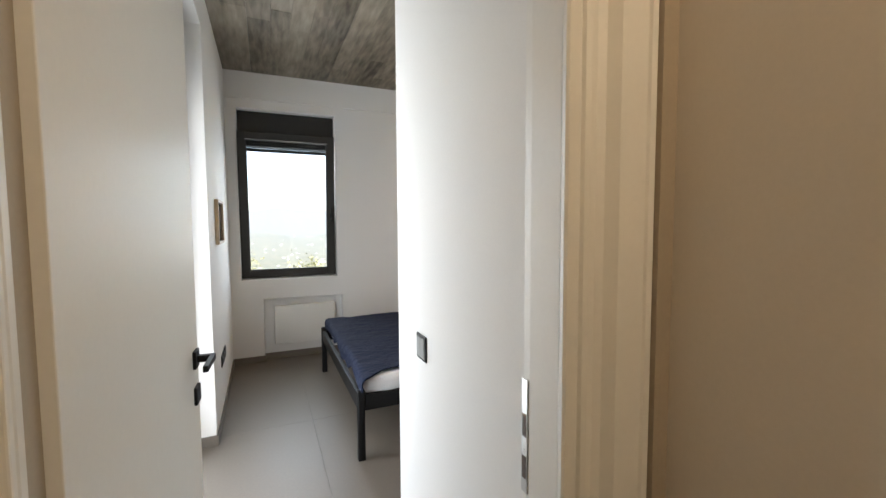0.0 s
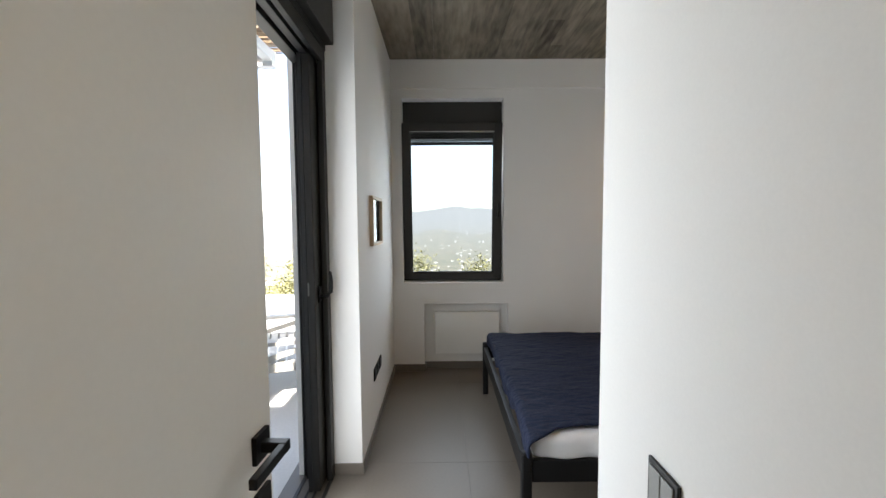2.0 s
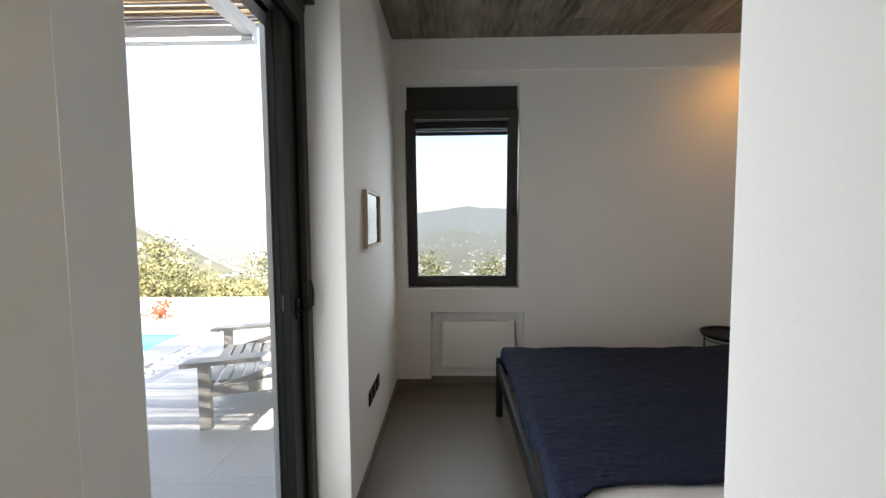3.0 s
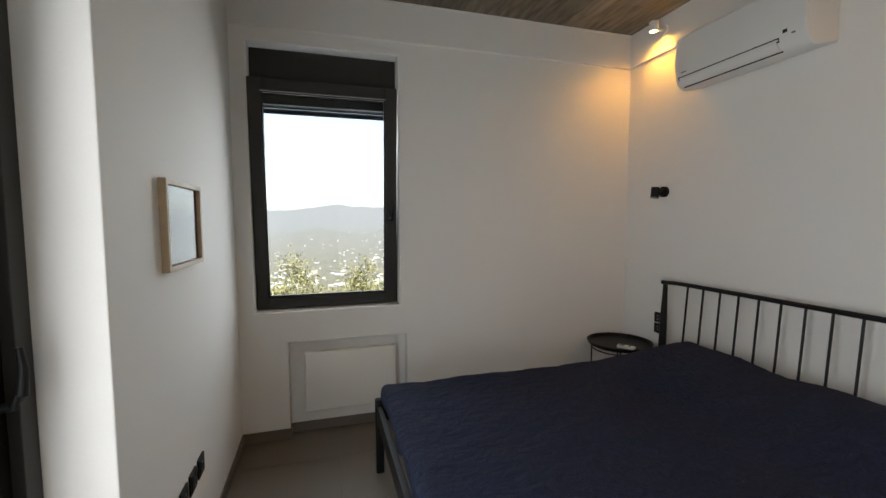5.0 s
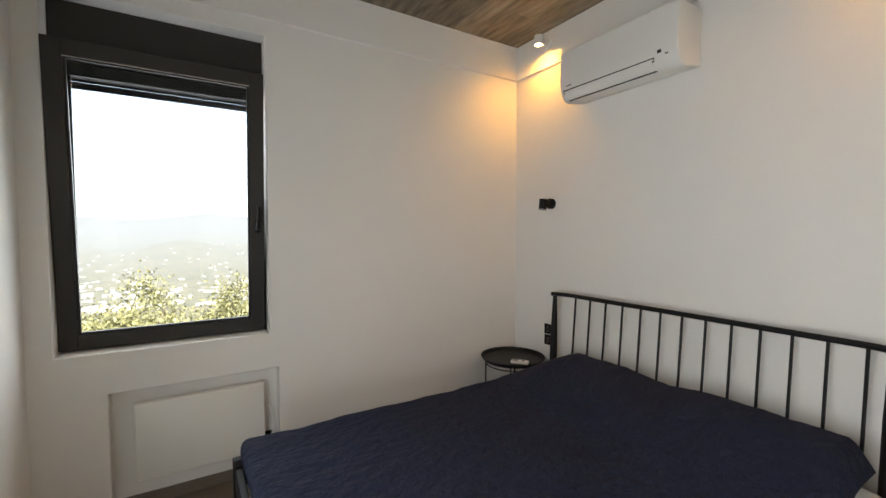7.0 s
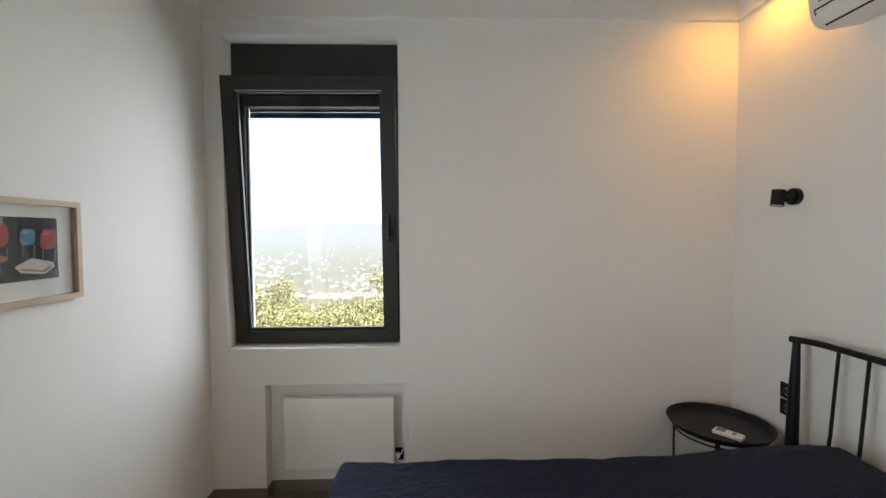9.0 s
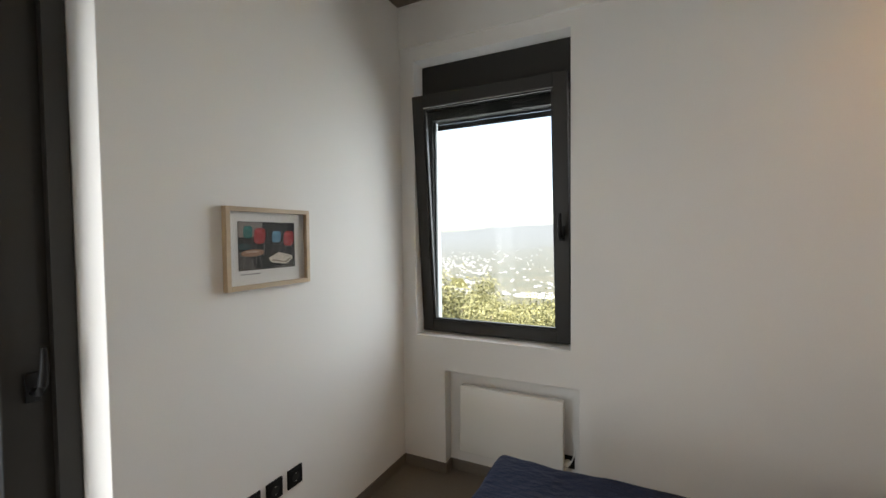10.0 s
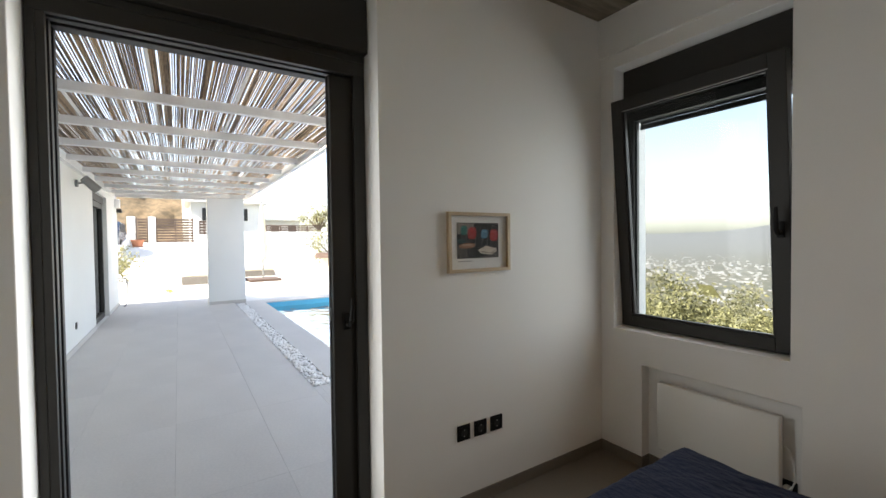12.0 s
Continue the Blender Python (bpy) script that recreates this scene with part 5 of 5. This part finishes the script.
for x, y, z, k, a in ((2.4, 13.4, -3.95, 1.0, 70), (-2.6, 13.0, -3.90, 0.95, 140), (-4.6, 13.4, -3.85, 1.0, 260), (-6.6, 12.4, -3.30, 0.9, 200), (-8.8, 12.6, -3.20, 1.0, 310), (-11.2, 12.2, -3.10, 1.0, 20), (-14, 12.8, -3.10, 1.1, 110), (1.0, 18.5, -5.65, 1.2, 250), (-4.0, 19.0, -5.45, 1.2, 75), (-8.0, 18.0, -5.00, 1.2, 10), (5.4, 16.0, -4.85, 1.0, 160), (-12.8, 18.5, -4.80, 1.3, 33), (-1.6, 23.0, -7.05, 1.4, 300), (-7.0, 24.0, -6.80, 1.4, 220), (3.5, 24.0, -7.45, 1.4, 120)):
    o = copy_thing(tree, Matrix.Translation((x, y, z)) @ pose(0, 0, 0, 0, 0, a))
    o.scale = (k, k, k)
bush("red_shrub", (-3.95, 7.25, -0.04), 0.42, RED_LEAF, 420, 8, "small red leaved shrub in the white gravel", "shrub", "", 0.05, False)

# pale paving round the pool and towards the gate
cells("pavement", [-16.0, -10.4, PX0 - 0.38, PX1 + 0.36, -2.34, 6.0], [1.0, 3.49, 6.82, 9.1], [-1.9, -0.043], lambda x, y, z: y > 6.82 or x < PX0 - 0.38, PAVING, "sunlit pale paving beyond the pool", "paving", 0.0)
bm = bmesh.new()
prof = [(-16.0, -0.043), (-19.0, 0.25), (-23.0, 0.85), (-27.0, 1.3), (-36.0, 1.45)]
for (xa, za), (xb, zb) in zip(prof, prof[1:]):
    for y0, y1 in ((-7.0, 9.1),):
        q = [(xa, y0, za), (xa, y1, za), (xb, y1, zb), (xb, y0, zb)]
        up = [bm.verts.new(p) for p in q]
        dn = [bm.verts.new((p[0], p[1], p[2] - 2.2)) for p in q]
        bm.faces.new(up)
        bm.faces.new(dn)
        for k in range(4):
            bm.faces.new((up[k], up[(k + 1) % 4], dn[(k + 1) % 4], dn[k]))
tagged(part("driveway", bm, PAVING), "sloping pale driveway up to the gate", "driveway", kind="structure")
tagged(bar("yard", (-16.0, -7.0, -1.9), (-10.4, 1.0, -0.045), PAVING), "pale paved yard beside the house", "paving", kind="structure")


def gate():
    t = thing("gate", (-29.0, 2.0, 1.35), "brown slatted metal gate between white posts", "gate")
    y0, y1, z0, z1 = 1.05, 3.0, 1.4, 2.95
    for y in (y0, (y0 + y1) / 2, y1 - 0.06):
        bar("stile", (-29.0, y, z0), (-28.94, y + 0.06, z1), SLAT, t)
    for k in range(9):
        bar("slat", (-28.94, y0, z0 + 0.06 + k * 0.165), (-28.92, y1, z0 + 0.165 + k * 0.165), SLAT, t)
    return t


gate()


def side_gate():
    t = thing("side_gate", (-29.0, 0.35, 1.35), "narrow brown slatted garden gate", "gate")
    for y in (0.05, 0.6):
        bar("stile", (-29.0, y, 1.4), (-28.94, y + 0.06, 2.95), SLAT, t)
    for k in range(9):
        bar("slat", (-28.94, 0.05, 1.46 + k * 0.165), (-28.92, 0.66, 1.565 + k * 0.165), SLAT, t)


side_gate()
for y0, y1, h in ((-0.35, 0.03, 3.0), (0.68, 1.03, 3.0), (3.02, 3.3, 3.0), (3.3, 9.0, 1.9)):
    tagged(bar("boundary_wall", (-29.2, y0, 0.9), (-28.8, y1, h), PLASTER), "white rendered boundary wall by the gate", "wall", kind="structure")


def slat_fence(x, y0, y1, z, h, n):
    t = thing("fence", (x, (y0 + y1) / 2, z), "brown horizontal slat fence on the white wall", "fence", "slat fences by the drive")
    k = 0
    y = y0
    while y <= y1 + 0.01:
        bar("post", (x, y - 0.04, z), (x + 0.06, y + 0.04, z + h), SLAT, t)
        y += (y1 - y0) / 4
    for k in range(n):
        bar("slat", (x + 0.06, y0, z + 0.04 + k * h / n), (x + 0.08, y1, z + 0.04 + (k + 0.72) * h / n), SLAT, t)


slat_fence(-28.9, 3.35, 4.3, 1.9, 0.9, 5)
slat_fence(-27.5, 7.05, 10.6, 2.05, 0.45, 4)
tagged(bar("garden_wall", (-27.6, 5.3, -0.3), (-27.3, 13.2, 2.05), PLASTER), "white rendered retaining wall behind the pool", "wall", kind="structure")


def far_house(name, lo, hi, roof, label):
    t = thing(name, ((lo[0] + hi[0]) / 2, (lo[1] + hi[1]) / 2, lo[2]), label, "house")
    bar("wall", lo, hi, PLASTER, t)
    bar("roof", (lo[0] - 0.4, lo[1] - 0.5, hi[2]), (hi[0] + 0.6, hi[1] + 0.5, hi[2] + 0.25), roof, t)
    n = max(2, int((hi[1] - lo[1]) / 2.4))
    for k in range(n):
        y = lo[1] + (k + 0.3) * (hi[1] - lo[1]) / n
        w = bar("window", (hi[0], y, hi[2] - 1.7), (hi[0] + 0.05, y + 0.8, hi[2] - 0.5), ALU, t)
        bar("pane", (hi[0] + 0.05, y + 0.08, hi[2] - 1.62), (hi[0] + 0.06, y + 0.72, hi[2] - 0.58), ALU_DARK, w)


far_house("far_house", (-52, 3.2, 0.0), (-44, 9.5, 5.2), PLASTER, "white flat roofed house behind the boundary wall")
far_house("far_house", (-51, 9.8, 0.0), (-44.5, 13.3, 3.6), PLASTER, "low white house with a pale roof")
bush("garden_tree", (-36.0, 12.95, 0.8), 3.7, LEAF, 2600, 51, "round green tree beside the far house", "tree", "", 0.14)
bush("garden_bush", (-17.0, 0.1, 0.0), 2.0, LEAF, 1500, 52, "yellow green bush beside the drive", "bush", "", 0.09, False)
bush("pool_bush", (-17.3, 8.6, -0.06), 2.8, LEAF, 3200, 53, "yellow green bush at the end of the pool", "bush", "", 0.1, False)


def bank():
    bm = bmesh.new()
    n, k = 30, 10
    g = [[bm.verts.new((-36 - 6 * j / k + 0.8 * noise.noise(Vector((i * 0.4, j * 0.5, 0))), -14 + 16.5 * i / n, 1.2 + 4.6 * j / k + 0.5 * noise.noise(Vector((i * 0.5, j * 0.4, 3))))) for j in range(k + 1)] for i in range(n + 1)]
    for i in range(n):
        for j in range(k):
            bm.faces.new((g[i][j], g[i + 1][j], g[i + 1][j + 1], g[i][j + 1]))
    tagged(part("earth_bank", bm, ROCK, smooth=True), "brown earth bank rising behind the gate", "bank", kind="structure")


bank()


def planter():
    t = thing("flower_pot", (-26.3, 0.3, 1.24), "terracotta pot with a thin plant by the gate", "plant pot")
    rod("pot", (-26.3, 0.3, 1.22), (-26.3, 0.3, 1.55), 0.22, CLAY, t, "", 0.3, 20)
    rod("rim", (-26.3, 0.3, 1.55), (-26.3, 0.3, 1.6), 0.33, CLAY, t, "", 0.33, 20)
    pipe("stem", [(-26.3, 0.3, 1.58), (-26.28, 0.32, 2.2), (-26.3, 0.3, 2.9)], [0.03, 0.025, 0.012], BARK, t)


planter()


def curved_wall():
    bm = bmesh.new()
    pts = [(-14.5, -1.6), (-17.5, -0.7), (-21.0, -0.25), (-24.5, -0.25), (-28.9, -0.2)]
    hs = [0.45, 0.75, 1.2, 1.6, 2.0]
    rows = []
    for (x, y), h in zip(pts, hs):
        rows.append([bm.verts.new((x, y + o, z)) for o, z in ((0, -0.3), (0.2, -0.3), (0.2, h), (0, h))])
    for a, b in zip(rows, rows[1:]):
        for q in range(4):
            bm.faces.new((a[q], a[(q + 1) % 4], b[(q + 1) % 4], b[q]))
    bm.faces.new(rows[0])
    bm.faces.new(rows[-1][::-1])
    tagged(part("drive_wall", bm, PLASTER), "low white curved wall along the drive", "wall", kind="structure")


curved_wall()


def parasol():
    x, y = -15.0, 4.85
    t = thing("parasol", (x, y, -0.04), "closed sand coloured parasol on a dark base", "parasol")
    bar("base", (x - 0.55, y - 0.55, -0.043), (x + 0.55, y + 0.55, 0.06), SLAT, t, bevel=0.02)
    rod("pole", (x, y, 0.06), (x, y, 2.9), 0.035, LAMP_GREY, t)
    bm = bmesh.new()
    tube(bm, [(x, y, 0.75), (x, y + 0.02, 1.0), (x, y, 1.8), (x, y, 2.75), (x, y, 2.85)], [0.13, 0.16, 0.13, 0.06, 0.03], 12)
    part("canopy", bm, CANVAS, t, "folded canvas canopy", True)


parasol()


def sunbed(x, y, label):
    t = thing("sunbed", (x, y, -0.04), label, "sunbed", "sunbeds by the pool")
    bar("base", (x - 0.7, y - 0.95, -0.043), (x + 0.7, y + 0.95, 0.24), RATTAN, t, bevel=0.02)
    bar("cushion", (x - 0.66, y - 0.9, 0.24), (x + 0.66, y + 0.9, 0.34), CANVAS, t, "thin sand cushion", bevel=0.03)


sunbed(-15.6, 3.2, "low brown sunbed with a sand coloured cushion")
sunbed(-17.2, 4.6, "low brown sunbed beside the closed parasol")


def barbecue():
    x, y = -15.6, 7.7
    t = thing("garden_grill", (x, y, -0.04), "round sand coloured garden counter with a brown top", "garden counter")
    rod("drum", (x, y, -0.043), (x, y, 0.72), 0.5, CANVAS, t, "", 0.46, 24)
    rod("top", (x, y, 0.72), (x, y, 0.92), 0.72, SLAT, t, "brown thick top", 0.7, 24)


barbecue()


def parked_car():
    x, y, z = -24.0, -0.95, 1.0
    t = thing("car", (x, y, z), "dark blue hatchback parked by the drive", "car")
    paint = material("dark_blue_car_paint", (0.03, 0.05, 0.09), 0.25, 0.2, fine=200, coarse=3, vary=0.05, bump=0)
    bm = bmesh.new()
    prof = [(-2.0, 0.3), (-2.0, 0.75), (-1.25, 0.92), (-0.6, 1.42), (1.2, 1.45), (1.85, 0.95), (2.0, 0.85), (2.0, 0.3)]
    a = [bm.verts.new((x + u, y - 0.85, z + v)) for u, v in prof]
    b = [bm.verts.new((x + u, y + 0.85, z + v)) for u, v in prof]
    for k in range(len(prof)):
        bm.faces.new((a[k], a[(k + 1) % len(prof)], b[(k + 1) % len(prof)], b[k]))
    bm.faces.new(a[::-1])
    bm.faces.new(b)
    bmesh.ops.bevel(bm, geom=list(bm.edges), offset=0.06, segments=2, affect="EDGES", profile=0.5)
    part("body", bm, paint, t, smooth=True)
    for s in (-1, 1):
        for wx in (-1.25, 1.25):
            w = rod("wheel", (x + wx, y + s * 0.72, z + 0.31), (x + wx, y + s * 0.9, z + 0.31), 0.31, BLACK, t, "", 0.31, 20)
            rod("rim", (x + wx, y + s * 0.9, z + 0.31), (x + wx, y + s * 0.91, z + 0.31), 0.2, STEEL, w, "", 0.2, 16)
        for u0, u1 in ((-0.75, 0.15), (0.22, 1.15)):
            bar("side_window", (x + u0, min(y + s * 0.85, y + s * 0.862), z + 0.98), (x + u1, max(y + s * 0.85, y + s * 0.862), z + 1.34), ALU_DARK, t)
    bm = bmesh.new()
    q = [bm.verts.new((x + u, y + v, z + h)) for u, v, h in ((1.27, -0.72, 1.4), (1.27, 0.72, 1.4), (1.80, 0.75, 1.03), (1.80, -0.75, 1.03))]
    r = [bm.verts.new(v.co + Vector((0.02, 0, 0.015))) for v in q]
    bm.faces.new(q)
    bm.faces.new(r)
    for k in range(4):
        bm.faces.new((q[k], q[(k + 1) % 4], r[(k + 1) % 4], r[k]))
    part("rear_window", bm, ALU_DARK, t)


parked_car()
YELLOW = material("yellow_petal", (0.6, 0.42, 0.05), 0.6, fine=30, coarse=6, vary=0.2, bump=0)
bush("yellow_flower", (-12.6, 1.95, -0.045), 0.22, YELLOW, 160, 61, "small yellow flowering plant in the paving", "plant", "", 0.04, False)

# ---- floors, tile by tile ----
def tile_floor(name, x0, x1, y0, y1, top, sx, sy, ox, oy, mat, label, keep=lambda x, y: True, gap=0.0005):
    base = bar(name, (x0, y0, top - 0.06), (x1, y1, top - 0.004), GROUT)
    tagged(base, label, "floor", kind="structure")
    shared = {}
    x = ox
    while x > x0:
        x -= sx
    while x < x1 - 1e-6:
        y = oy
        while y > y0:
            y -= sy
        while y < y1 - 1e-6:
            a, b, c, d = max(x, x0) + gap, min(x + sx, x1) - gap, max(y, y0) + gap, min(y + sy, y1) - gap
            if b - a > 0.01 and d - c > 0.01 and keep((a + b) / 2, (c + d) / 2):
                key = (round(b - a, 4), round(d - c, 4))
                if key not in shared:
                    bm = bmesh.new()
                    box(bm, (-key[0] / 2, -key[1] / 2, -0.006), (key[0] / 2, key[1] / 2, 0.0), 0.0006, 1)
                    bmesh.ops.recalc_face_normals(bm, faces=bm.faces)
                    me = bpy.data.meshes.new("tile")
                    bm.to_mesh(me)
                    bm.free()
                    me.materials.append(mat)
                    shared[key] = me
                ob = new("tile", shared[key])
                ob.location = ((a + b) / 2, (c + d) / 2, top)
                ob.parent = base
            y += sy
        x += sx
    return base


tile_floor("floor", -0.40, 3.1, -1.6, 4.7, 0.0, 1.2, 1.2, 0.59, 3.09, TILE, "large warm grey porcelain floor tiles")
tile_floor("terrace", -10.4, -0.402, 1.0, 3.28, -0.012, 1.2, 0.6, -0.9, 2.145, DECK, "large pale grey terrace tiles")
tile_floor("terrace_side", -2.34, -0.402, 3.28, 6.82, -0.012, 1.2, 0.6, -0.9, 2.145, DECK, "large pale grey terrace tiles by the lounge chair")
tagged(bar("gutter_bed", (-10.4, 3.28, -0.06), (-2.34, 3.49, -0.045), PAVING), "sunk bed of the pebble gutter", "gutter", kind="structure")
tagged(bar("gutter_bed", (-2.59, 3.49, -0.06), (-2.34, 6.82, -0.046), PAVING), "sunk bed of the pebble gutter", "gutter", kind="structure")
tagged(bar("foundation", (-10.4, -5.0, -2.0), (3.1, 3.48, -0.061), PLASTER), "plinth under house and terrace", "foundation", kind="structure")
tagged(bar("foundation_side", (-2.6, 3.48, -2.0), (3.1, 6.82, -0.062), PLASTER), "plinth under bedroom and terrace", "foundation", kind="structure")
